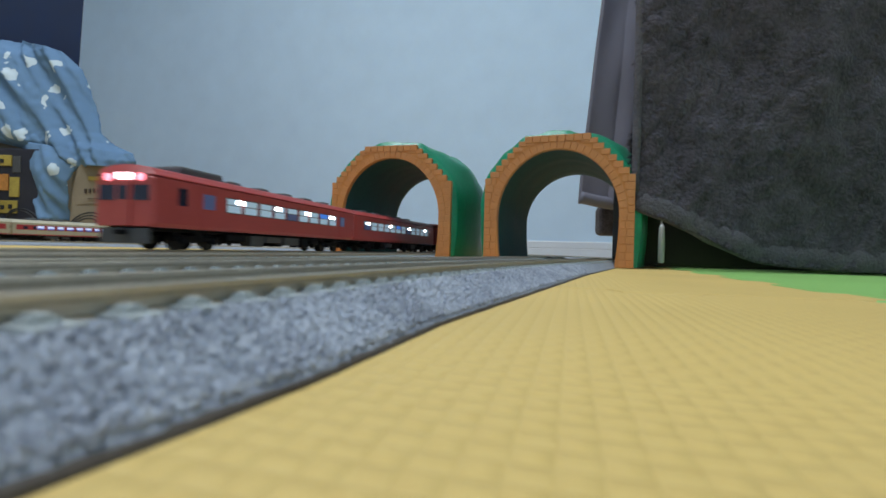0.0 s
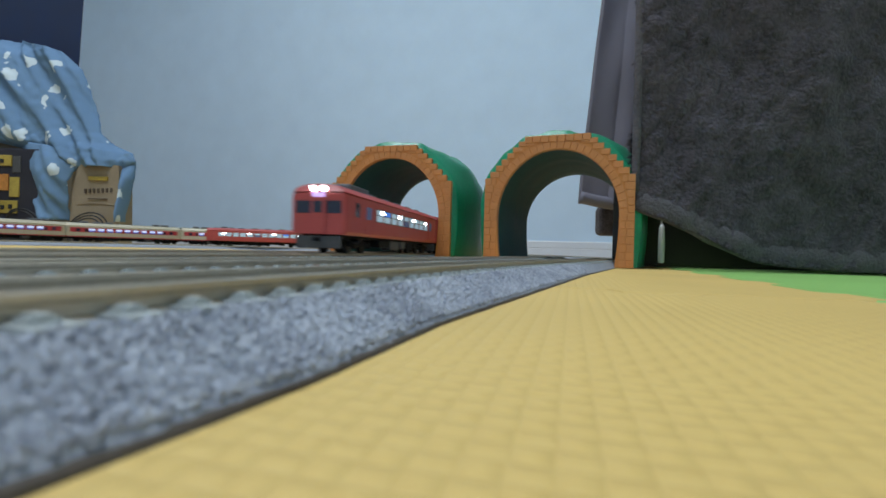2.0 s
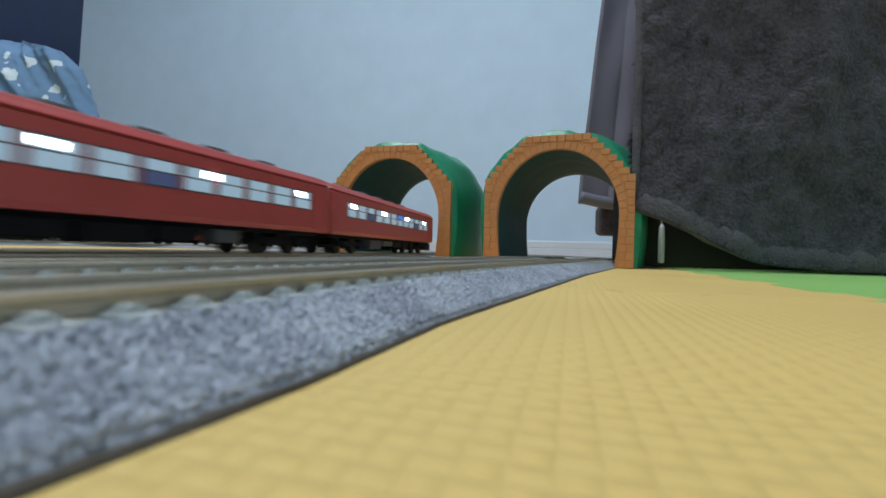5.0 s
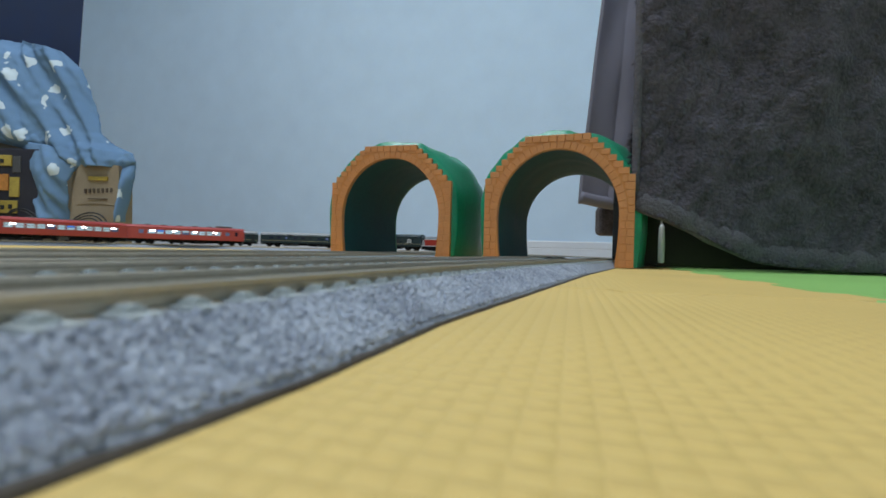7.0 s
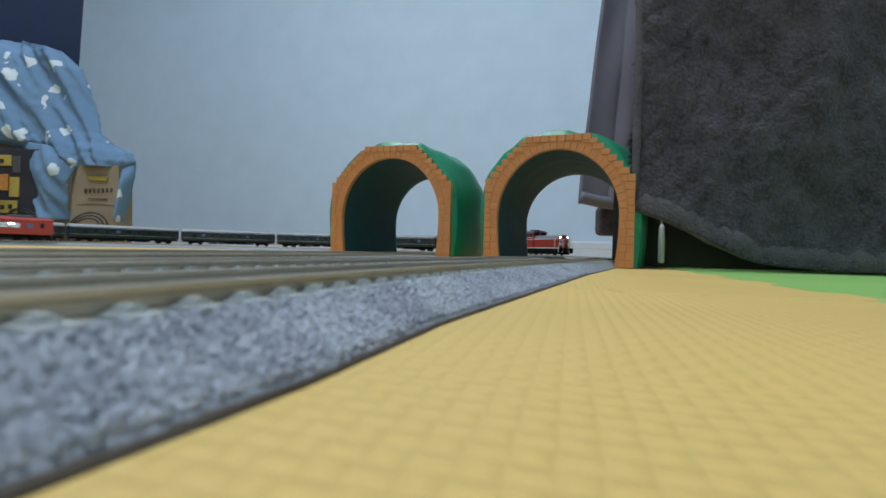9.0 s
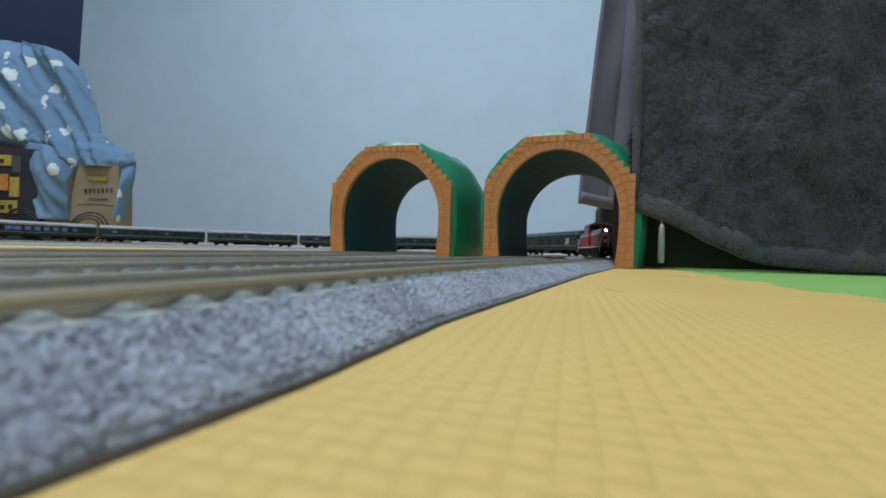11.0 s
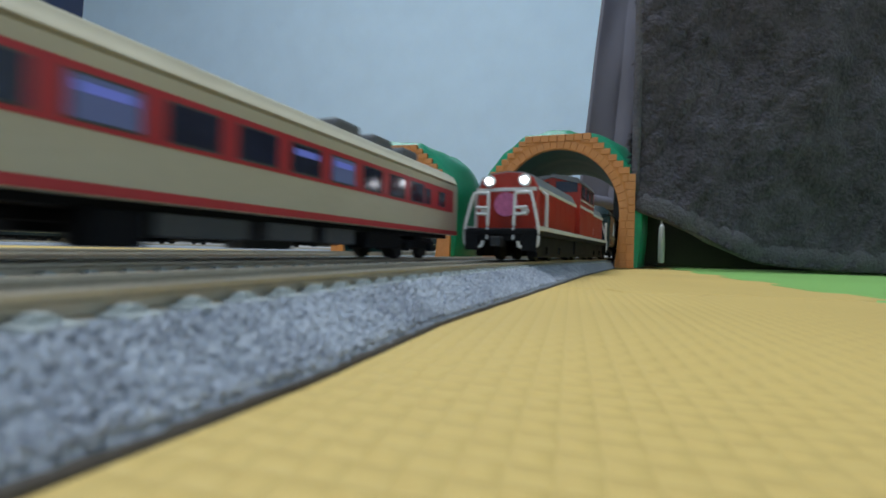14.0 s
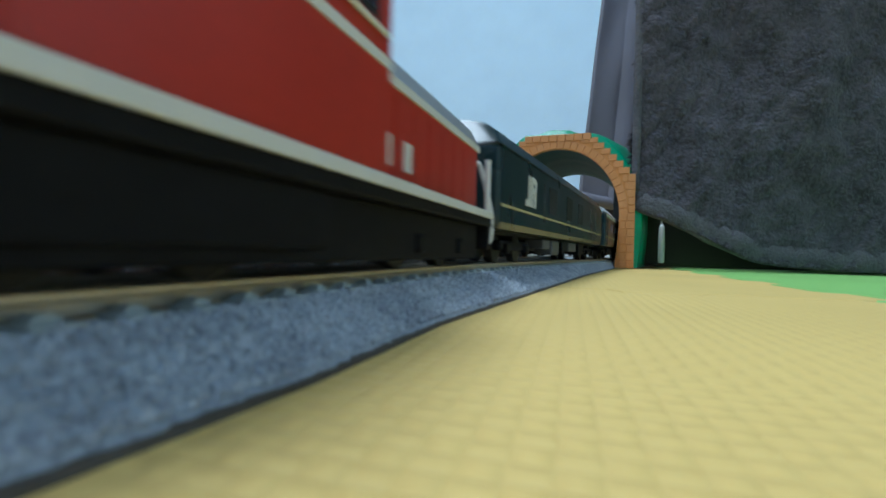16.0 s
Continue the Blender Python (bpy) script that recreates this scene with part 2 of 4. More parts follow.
def rod(bm, a, b, r0, r1=None, seg=10):
    a, b = Vector(a), Vector(b)
    d = b - a
    res = bmesh.ops.create_cone(bm, cap_ends=True, segments=seg, radius1=r0, radius2=r0 if r1 is None else r1, depth=d.length)
    turn = d.to_track_quat("Z", "Y").to_matrix().to_4x4()
    bmesh.ops.transform(bm, matrix=Matrix.Translation((a + b) / 2) @ turn, verts=res["verts"])
    return res["verts"]


def new_rod(a, b, r0, r1=None, seg=12):
    bm = bmesh.new()
    rod(bm, a, b, r0, r1, seg)
    return bm


def loft(rings, close_ring=True, caps=True):
    """A skin over rings of equally many points."""
    bm = bmesh.new()
    vs = [[bm.verts.new(p) for p in ring] for ring in rings]
    n = len(rings[0])
    for a, b in zip(vs, vs[1:]):
        for i in range(n if close_ring else n - 1):
            j = (i + 1) % n
            bm.faces.new((a[i], a[j], b[j], b[i]))
    if caps and close_ring:
        bm.faces.new(vs[0])
        bm.faces.new(list(reversed(vs[-1])))
    return bm


def tube(points, radius, seg=7):
    pts = [Vector(p) for p in points]
    rings = []
    for i, p in enumerate(pts):
        d = (pts[min(i + 1, len(pts) - 1)] - pts[max(i - 1, 0)]).normalized()
        q = d.to_track_quat("Z", "Y")
        rings.append([p + q @ Vector((radius * math.cos(2 * math.pi * k / seg), radius * math.sin(2 * math.pi * k / seg), 0)) for k in range(seg)])
    return loft(rings)


def smooth_line(keys, steps=10):
    """A rounded line through a few points."""
    k = [Vector(p) for p in keys]
    k = [2 * k[0] - k[1]] + k + [2 * k[-1] - k[-2]]
    out = []
    for i in range(1, len(k) - 2):
        for j in range(steps):
            t = j / steps
            a, b, c, d = k[i - 1:i + 3]
            out.append(0.5 * (2 * b + (c - a) * t + (2 * a - 5 * b + 4 * c - d) * t * t + (3 * b - a - 3 * c + d) * t ** 3))
    return out + [k[-2]]


# ---- the four loops of track ----
# Along the near straight: s forwards, p to its left.
UX, UY = 0.3875, 0.9219
RAIL_Z = 4.9
ARC_AT = 345.0


def ground(s, p):
    return Vector((s * UX - p * UY, s * UY + p * UX, 0))


def ease(t):
    t = min(1, max(0, t))
    return t * t * (3 - 2 * t)


BOWS = {
    "outer": ((-125, -40, 40, 95, 150, 250, 345), (18, 25.5, 31.5, 33.5, 31.5, 25.5, 24)),
    "third": ((-160, 0, 66, 97, 142, 200, 280, 345), (88, 90, 95, 98.5, 106, 117, 132, 137)),
    "inner": ((-125, 0, 60, 91, 144, 181, 280, 345), (127, 128, 132, 137, 146, 153, 168, 172)),
}


def near_line(kind, s):
    """How far the line lies to the left of the eye; it bows a little beside the mat."""
    return float(np.mean([np.interp(s + k, *BOWS[kind]) for k in (-30, -20, -10, 0, 10, 20, 30)]))


class Loop:
    """A closed line of track; place(d) gives the point d millimetres along it."""

    def __init__(self, near, drift, far, back=-125.0, bow=""):
        pts = []
        for i in range(95):
            s = back + (ARC_AT - back) * i / 95
            pts.append((s, near_line(bow, s) if bow else near + drift * ease((s + 50) / 350)))
        r = (far - near - drift) / 2
        for i in range(150):
            a = math.pi * i / 150
            pts.append((ARC_AT + r * math.sin(a), near + drift + r - r * math.cos(a)))
        for i in range(95):
            pts.append((ARC_AT + (back - ARC_AT) * i / 95, far))
        r = (far - near) / 2
        for i in range(150):
            a = math.pi * i / 150
            pts.append((back - r * math.sin(a), near + r + r * math.cos(a)))
        self.pts = [ground(*q) for q in pts]
        self.pts.append(self.pts[0])
        self.acc = [0.0]
        for a, b in zip(self.pts, self.pts[1:]):
            self.acc.append(self.acc[-1] + (b - a).length)
        self.total = self.acc[-1]
        self.zero = -back

    def place(self, d):
        d = (d + self.zero) % self.total
        i = int(np.searchsorted(self.acc, d, side="right")) - 1
        i = min(max(i, 0), len(self.pts) - 2)
        t = (d - self.acc[i]) / (self.acc[i + 1] - self.acc[i])
        return self.pts[i].lerp(self.pts[i + 1], t)

    def way(self, d):
        return (self.place(d + 2) - self.place(d - 2)).normalized()


LOOP_T = Loop(18, 6, 736, bow="outer")
LOOP_C = Loop(59, 3, 699)
LOOP_B = Loop(88, 49, 636, -160.0, "third")
LOOP_A = Loop(127, 45, 599, bow="inner")


def sweep(loop, d0, d1, step, profile, wobble=0.0, seed=0):
    """The profile (sideways to the left, up) carried along the loop."""
    rnd = random.Random(seed)
    rings = []
    n = max(2, int((d1 - d0) / step))
    for i in range(n + 1):
        d = d0 + (d1 - d0) * i / n
        o, w = loop.place(d), loop.way(d)
        left = Vector((-w.y, w.x, 0))
        shape = profile(d) if callable(profile) else profile
        rings.append([o + left * (a + rnd.uniform(-wobble, wobble)) + Vector((0, 0, b + (rnd.uniform(-wobble, wobble) if b > 0.3 else 0))) for a, b in shape])
    return rings


def fine_side(n, foot=13.6):
    """The cross-section of the bed of ballast, its near flank finely divided."""
    out = [(13.6, 0.0), (13.5, 0.5), (7.7, 3.4), (0, 3.3)]
    flank = [(-min(7.7, foot - 2.5), 3.5), (0.6 - foot, 0.7), (-foot, 0.0)]
    for k in range(n + 1):
        t = k / n
        if t < 0.85:
            q = t / 0.85
            out.append((flank[0][0] + (flank[1][0] - flank[0][0]) * q, flank[0][1] + (flank[1][1] - flank[0][1]) * q))
        else:
            q = (t - 0.85) / 0.15
            out.append((flank[1][0] + (flank[2][0] - flank[1][0]) * q, flank[1][1] + (flank[2][1] - flank[1][1]) * q))
    return out


def outer_foot(d):
    """The outermost bed spreads on the open mat and narrows towards the tunnel."""
    p = near_line("outer", d)
    edge = float(np.interp(d, [-110, 20, 42, 170, 290, 340], [16, 15.9, 17.9, 18.0, 14.0, 11.0]))
    return p - edge


def outer_bed(d):
    return fine_side(14, outer_foot(d))


RAIL_SHAPE = [(-0.8, 0), (0.8, 0), (0.8, 0.25), (0.36, 0.45), (0.36, 1.05), (0.5, 1.2), (0.5, 1.55), (0.4, 1.62), (-0.4, 1.62), (-0.5, 1.55), (-0.5, 1.2), (-0.36, 1.05), (-0.36, 0.45), (-0.8, 0.25)]


def sleeper_bm(at=None, way=None, bm=None):
    bm = bm or bmesh.new()
    vs = box(bm, -1.1, 1.1, -7.9, 7.9, 2.4, 3.72)
    for k in (-6.3, -3.7, 3.7, 6.3):
        out = abs(k) > 5
        vs += box(bm, -0.6, 0.6, k - 0.6, k + 0.6, 3.6, 3.95 if out else 3.82)
        if out:
            vs += box(bm, -0.35, 0.35, k - 0.45, k + 0.45, 3.9, 4.12)
    for v in vs:
        if v.co.z > 3.6 and abs(v.co.y) > 8:
            v.co.y *= 0.95
    if at is not None:
        m = Matrix.Translation(at) @ Matrix.Rotation(math.atan2(way.y, way.x), 4, "Z")
        for v in vs:
            v.co = m @ v.co
    return bm


def grains(loop, parent):
    """Loose stones glued over the near flank of the bed."""
    rnd = random.Random(21)
    verts, faces = [], []
    corners = [(1, 0, 0), (-1, 0, 0), (0, 1, 0), (0, -1, 0), (0, 0, 1), (0, 0, -1)]
    sides = [(0, 2, 4), (2, 1, 4), (1, 3, 4), (3, 0, 4), (2, 0, 5), (1, 2, 5), (3, 1, 5), (0, 3, 5)]
    for i in range(17000):
        d = -12 + 190 * rnd.random() ** 1.15
        foot = outer_foot(d)
        top = min(7.7, foot - 2.5)
        q = rnd.random()
        a, z = top + (foot - 0.6 - top) * q, 3.5 + (0.7 - 3.5) * q
        o, w = loop.place(d), loop.way(d)
        c = o - Vector((-w.y, w.x, 0)) * a + Vector((0, 0, z))
        turn = Matrix.Rotation(rnd.uniform(0, 6.3), 3, (rnd.uniform(-1, 1), rnd.uniform(-1, 1), 1))
        r = rnd.uniform(0.2, 0.46)
        k = len(verts)
        for p in corners:
            verts.append((c + turn @ (Vector(p) * r * rnd.uniform(0.7, 1.2))) * MM)
        faces += [[k + e for e in f] for f in sides]
    me = bpy.data.meshes.new("ballast_gravel")
    me.from_pydata(verts, [], faces)
    me.materials.append(GRAINS)
    ob = tagged(new("ballast_gravel", me), "pale and dark grey stones", "", "", "stuff")
    ob.parent = parent


def lay_track(loop, label, near_sleepers, fine):
    t = holder("model_railway_track", label, "toy track", "loops of model track")
    if fine:
        part("ballast_bed", loft(sweep(loop, -110, 330, 0.8, outer_bed, 0.11, 3), False), BALLAST, t, smooth=True)
        grains(loop, t)
        part("base_edge", loft(sweep(loop, -110, 330, 3, lambda d: [(a - outer_foot(d), b) for a, b in ((0.5, 0), (0.4, 0.34), (-0.1, 0.28), (-0.22, 0))], 0.05, 8)), BASE_EDGE, t, "dark brown plastic edge, foot shadow included in its colour")
        part("ballast_bed", loft(sweep(loop, 330, loop.total - 110, 5, fine_side(4)), False), BALLAST, t, smooth=True)
    else:
        part("ballast_bed", loft(sweep(loop, -110, loop.total - 110, 4, fine_side(5), 0.08, 5), False), BALLAST, t, smooth=True)
    for k in (-4.5 - 0.5, 4.5 + 0.5):
        part("rail", loft(sweep(loop, -110, loop.total - 110, 4, [(a + k, b + 3.28) for a, b in RAIL_SHAPE]), True, False), RAIL, t)
    shared = mesh_of("sleeper", sleeper_bm(), SLEEPER)
    pitch = 4.0
    n = int(loop.total / pitch)
    first = -108.2
    for i in range(near_sleepers):
        d = first + i * pitch
        o, w = loop.place(d), loop.way(d)
        ob = new("sleeper", shared)
        ob.parent = t
        ob.matrix_local = Matrix.Translation(o * MM) @ Matrix.Rotation(math.atan2(w.y, w.x), 4, "Z")
    verts, faces = [], []
    src = sleeper_bm()
    src.verts.ensure_lookup_table()
    co = [v.co.copy() for v in src.verts]
    src.verts.index_update()
    fc = [[v.index for v in f.verts] for f in src.faces]
    src.free()
    for i in range(near_sleepers, n):
        d = first + i * pitch
        m = Matrix.Translation(loop.place(d)) @ Matrix.Rotation(math.atan2(loop.way(d).y, loop.way(d).x), 4, "Z")
        k = len(verts)
        verts += [(m @ c) * MM for c in co]
        faces += [[k + q for q in f] for f in fc]
    me = bpy.data.meshes.new("far_sleepers")
    me.from_pydata(verts, [], faces)
    me.materials.append(SLEEPER)
    ob = tagged(new("sleepers", me), "", "", "", "stuff")
    ob.parent = t
    return t


# ---- room ----
def wall_slab(name, a, b, z1, thick, material, label):
    """A wall from a to b on the floor, its thickness to the right of that way."""
    a, b = Vector(a), Vector(b)
    d = (b - a).normalized()
    nrm = Vector((d.y, -d.x, 0)) * thick
    bm = bmesh.new()
    low = [bm.verts.new(p) for p in (a, b, b + nrm, a + nrm)]
    up = [bm.verts.new(v.co + Vector((0, 0, z1))) for v in low]
    bm.faces.new(low)
    bm.faces.new(up)
    for i in range(4):
        j = (i + 1) % 4
        bm.faces.new((low[i], low[j], up[j], up[i]))
    return thing(name, bm, material, label, "wall", kind="structure")


def build_room():
    fl = -9.0
    # corners of the room, anticlockwise from the far right one
    w = Vector((math.cos(radians(-16)), math.sin(radians(-16)), 0))
    v = Vector((-w.y, w.x, 0))
    o = Vector((508, 1950, fl))
    fr, fleft = o + w * 900, o - w * 4600
    bl, br = fleft - v * 3600, fr - v * 3600
    h = 2400
    thing("floor", new_box(-6000, 4000, -4500, 5500, fl - 40, fl), LAMINATE, "brown laminate floor under the foam mats", "floor", kind="structure")
    thing("ceiling", new_box(-6000, 4000, -4500, 5500, fl + h, fl + h + 40), CEILING, "white papered ceiling", "ceiling", kind="structure")
    wall_slab("wall_north", fr, fleft, h, 80, WALLPAPER, "pale blue-grey textured wallpaper wall")
    wall_slab("wall_west", fleft, bl, h, 80, WALLPAPER, "pale blue-grey textured wallpaper wall")
    wall_slab("wall_south", bl, br, h, 80, WALLPAPER, "pale blue-grey textured wallpaper wall")
    wall_slab("wall_east", br, fr, h, 80, WALLPAPER, "pale blue-grey textured wallpaper wall")
    n = -v
    bm = loft([[p + n * a + Vector((0, 0, b)) for a, b in ((0, 0), (9, 0), (9, 34), (7.2, 35.5), (7.2, 37), (9, 38.5), (9, 62), (6, 66), (0, 66))] for p in (fr, fleft)])
    thing("baseboard", bm, WHITE_PAINT, "white moulded baseboard with one groove", "baseboard", kind="structure")
    lamp = holder("ceiling_light", "round white ceiling light, switched on", "ceiling light")
    lamp.location = (-0.66, 0.1, 2.391)
    part("housing", new_rod((0, 0, -40), (0, 0, 0), 300, 300, 40), WHITE_PAINT, lamp)
    part("diffuser", new_rod((0, 0, -90), (0, 0, -40), 240, 290, 40), glow("lamp_diffuser", (0.9, 0.96, 1.0), 2.5), lamp)


def mat_tile(material, label):
    """A foam square of 300 mm, 9 mm thick: teeth on two edges, matching notches on the other two."""
    size, n = 300.0, 12
    pts = []
    for side in range(4):
        for i in range(n):
            for a, b in ((i + 0.10, 0), (i + 0.22, 1), (i + 0.78, 1), (i + 0.90, 0)):
                q = a / n * size
                if side < 2:
                    e = 5.0 * b * (i % 2 == 0)
                    pts.append([(q, -e), (size + e, q)][side])
                else:
                    e = -5.2 * b * (((n - 1 - i) % 2 == 0) if side == 2 else ((n - 1 - i) % 2 == 0))
                    pts.append([(size - q, size + e), (-e, size - q)][side - 2])
    c = size / 2
    shrink = [(c + (a - c) * 0.9962, c + (b - c) * 0.9962) for a, b in pts]
    bm = loft([[(a, b, -9.0) for a, b in pts], [(a, b, -0.6) for a, b in pts], [(a, b, 0) for a, b in shrink]])
    return thing("foam_mat_tile", bm, material, label, "foam mat", "interlocking foam floor tiles")


def lay_mats():
    turn = Matrix.Rotation(radians(-15), 4, "Z")
    # the corner where four tiles meet
    corner = Vector((81, 88, 0))
    for i in range(-5, 3):
        for j in range(-3, 4):
            green = (i, j) in ((0, 0), (-3, 3), (1, -2))
            t = mat_tile(GREEN_FOAM if green else YELLOW_FOAM, ("bright green" if green else "yellow") + " woven-texture foam tile laid on the floor")
            p = corner + turn @ Vector((i * 300.6, j * 300.6, 0))
            t.matrix_world = Matrix.Translation(p * MM) @ turn


# ---- toy tunnels ----
def arch(w, h, n=40):
    """Half-ellipse-topped opening of width w and height h, from the left foot to the right one."""
    out = []
    side = h * 0.42
    for i in range(5):
        out.append((-w / 2 + 2.0 * (1 - i / 5) ** 2, side * i / 5))
    for i in range(n + 1):
        a = math.pi * (1 - i / n)
        out.append((w / 2 * math.cos(a), side + (h - side) * math.sin(a)))
    for i in range(4, -1, -1):
        out.append((w / 2 - 2.0 * (1 - i / 5) ** 2, side * i / 5))
    return out


def brick_piece(x0, x1, z0, z1, y0, y1):
    bm = bmesh.new()
    g = 0.09
    low = [(x0 + g, z0 + g), (x1 - g, z0 + g), (x1 - g, z1 - g), (x0 + g, z1 - g)]
    b = 0.2
    top = [(x0 + g + b, z0 + g + b), (x1 - g - b, z0 + g + b), (x1 - g - b, z1 - g - b), (x0 + g + b, z1 - g - b)]
    A = [bm.verts.new((x, y1, z)) for x, z in low]
    B = [bm.verts.new((x, y0 + 0.3, z)) for x, z in low]
    C = [bm.verts.new((x, y0, z)) for x, z in top]
    for P, Q in ((A, B), (B, C)):
        for i in range(4):
            j = (i + 1) % 4
            bm.faces.new((P[i], P[j], Q[j], Q[i]))
    bm.faces.new(C)
    return bm


def voussoir(c, r0, r1, a0, a1, y0, y1, sx):
    bm = bmesh.new()
    g = 0.004
    def q(a, r):
        return (c[0] + sx * r[0] * math.cos(a), c[1] + r[1] * math.sin(a))
    inn, out = r0, r1
    low = [q(a0 + g, inn), q(a1 - g, inn), q(a1 - g, out), q(a0 + g, out)]
    m = Vector((sum(p[0] for p in low) / 4, sum(p[1] for p in low) / 4))
    top = [m + (Vector(p) - m) * 0.93 for p in low]
    A = [bm.verts.new((x, y1, z)) for x, z in low]
    B = [bm.verts.new((x, y0 + 0.3, z)) for x, z in low]
    C = [bm.verts.new((x, y0, z)) for x, z in top]
    for P, Q in ((A, B), (B, C)):
        for i in range(4):
            j = (i + 1) % 4
            bm.faces.new((P[i], P[j], Q[j], Q[i]))
    bm.faces.new(C)
    return bm


TW, TH, OW, OH, SIDE_H = 84.0, 74.0, 68.0, 66.0, 50.5


STEPS, FLAT, RING = 7, 18.5, 4.6


def step_at(k):
    """Half width and height of the stepped haunch after k steps."""
    return (TW / 2 - (TW / 2 - FLAT) * k / STEPS, SIDE_H + (TH - SIDE_H) * (1 - ((STEPS - k) / STEPS) ** 1.12))


def outline(inset=0.0):
    """The stepped outside of the portal."""
    pts = [(-TW / 2 + inset, 0)]
    for k in range(STEPS):
        x, z = step_at(k)
        pts += [(-x + inset, z - inset), (-step_at(k + 1)[0] + inset, z - inset)]
    pts.append((-FLAT + inset, TH - inset))
    return pts + [(-x, z) for x, z in reversed(pts)]


def portal(parent, y, facing, bricks, wide=0.0):
    """An orange brick-patterned end of the tunnel; facing -1 looks to the viewer."""
    y0, y1 = (y, y + 3.2) if facing < 0 else (y - 3.2, y)
    bm = bmesh.new()
    outer = []
    edge = outline(0.25)
    for q, r in zip(edge, edge[1:]):
        n = max(1, int(math.dist(q, r) / 1.2))
        outer += [(q[0] + (r[0] - q[0]) * i / n, q[1] + (r[1] - q[1]) * i / n) for i in range(n)]
    outer.append(edge[-1])
    acc = np.concatenate([[0], np.cumsum([math.dist(q, r) for q, r in zip(outer, outer[1:])])])
    hole = arch(OW + wide, OH + wide / 2)
    way = np.concatenate([[0], np.cumsum([math.dist(q, r) for q, r in zip(hole, hole[1:])])])
    at = acc / acc[-1] * way[-1]
    inner_line = list(zip(np.interp(at, way, [q[0] for q in hole]), np.interp(at, way, [q[1] for q in hole])))
    rings = [[bm.verts.new((x, yy, z)) for x, z in line] for yy, line in ((y0, outer), (y0, inner_line), (y1, inner_line), (y1, outer))]
    for k in range(len(outer) - 1):
        for A, B in zip(rings, rings[1:] + rings[:1]):
            bm.faces.new((A[k], A[k + 1], B[k + 1], B[k]))
    for k in (0, len(outer) - 1):
        bm.faces.new([ring[k] for ring in rings])
    p = part("portal", bm, BRICK_GAP if bricks else GREEN_SHELL, parent, "orange brick-patterned portal" if bricks else "green rear rim")
    if not bricks:
        return p
    f0, f1 = y0 - 0.22, y0 + 0.2
    side = OH * 0.42
    rx, rz = OW / 2 + RING, OH - side + RING
    rows_n = 12
    courses = [(SIDE_H * r / rows_n, SIDE_H * (r + 1) / rows_n, TW / 2, r) for r in range(rows_n)]
    for k in range(1, STEPS):
        courses.append((step_at(k - 1)[1], step_at(k)[1], step_at(k)[0], k))
    for z0, z1, out, r in courses:
        inner = OW / 2 + 0.2
        if z0 > side:
            inner = rx * math.sqrt(max(0.0, 1 - ((z0 - side) / rz) ** 2)) + 0.15
            if z0 >= SIDE_H - 0.1:
                out += 0.25
        if out - inner < 1.2:
            inner = out - 1.8
        n = max(1, round((out - inner) / 4.4))
        shift = 0.5 if r % 2 and n > 1 else 0.0
        cut = [inner] + [inner + (out - inner) * (i + 1 - shift * 0.35) / n for i in range(n - 1)] + [out]
        for sx in (-1, 1):
            for x0, x1 in zip(cut, cut[1:]):
                xa, xb = sorted((sx * x0, sx * x1))
                part("brick", brick_piece(xa, xb, z0, z1, f0 - (0.15 if x1 == out else 0), f1), BRICK, p)
    cuts = np.linspace(-FLAT, FLAT, 9)
    for x0, x1 in zip(cuts, cuts[1:]):
        part("brick", brick_piece(x0, x1, TH - 4.0, TH, f0 - 0.4, f1), BRICK, p)
    # ring of the arch
    m = 30
    for k in range(m):
        a0, a1 = math.pi * k / m, math.pi * (k + 1) / m
        part("brick", voussoir((0, side), (OW / 2 + 0.1, OH - side + 0.1), (rx, rz), a0, a1, f0 - 0.1, f1, 1), BRICK, p)
    return p


def build_tunnel(place, heading, length, label, seed, flare):
    t = holder("toy_tunnel", label, "toy tunnel", "pair of toy tunnels")
    rnd = random.Random(seed)
    noise_at = Vector((seed * 7.3, 0, 0))
    rings, inner = [], []
    n = 34
    for j in range(n + 1):
        y = 3 + (length - 6) * j / n
        base = arch(TW + 6.0, TH + 3.0, 44)
        lift = math.sin(math.pi * min(1, j / n))
        ring = []
        for k, (x, z) in enumerate(base):
            u = k / (len(base) - 1)
            fold = noise.noise(Vector((u * 9, y / 26, seed))) * 2.6 + noise.noise(Vector((u * 22, y / 40, seed + 4))) * 1.1
            top = math.sin(math.pi * u)
            g = 1 + (fold * 0.35 + lift * 2.6) / 42
            shoulder = 1 + 0.075 * lift ** 0.6 * math.sin(2 * math.pi * u) ** 2 * (z > TH * 0.45)
            ring.append((x * shoulder * (g + lift * 0.035 * (1 - top)), y, max(0, z * shoulder * (1 + (fold + lift * 2.0) * 0.018 * top))))
        rings.append(ring)
        inner.append([(x, y, z) for x, z in arch(OW + 2.0 + flare * 2 * j / n, OH + 1.0 + 0.5 * noise.noise(Vector((y / 14, 0, seed))), 44)])
    lip = [(x, z) for x, z in arch(TW - 7.0, TH - 5.0, 44)]
    rings = [[(x, 2.6, z) for x, z in lip]] + rings + [[(x, length - 2.6, z) for x, z in lip]]
    part("shell", loft(rings, False), GREEN_SHELL, t, "glossy dark green moulded hillside", True)
    part("lining", loft(inner, False), INNER, t, "green moulded inside, shade put into its colour", True)
    portal(t, 0, -1, True)
    portal(t, length, 1, False, 3.0 + 2 * flare)
    t.matrix_world = pose(place[0] * MM, place[1] * MM, 0.0004, 0, 0, -heading)
    return t


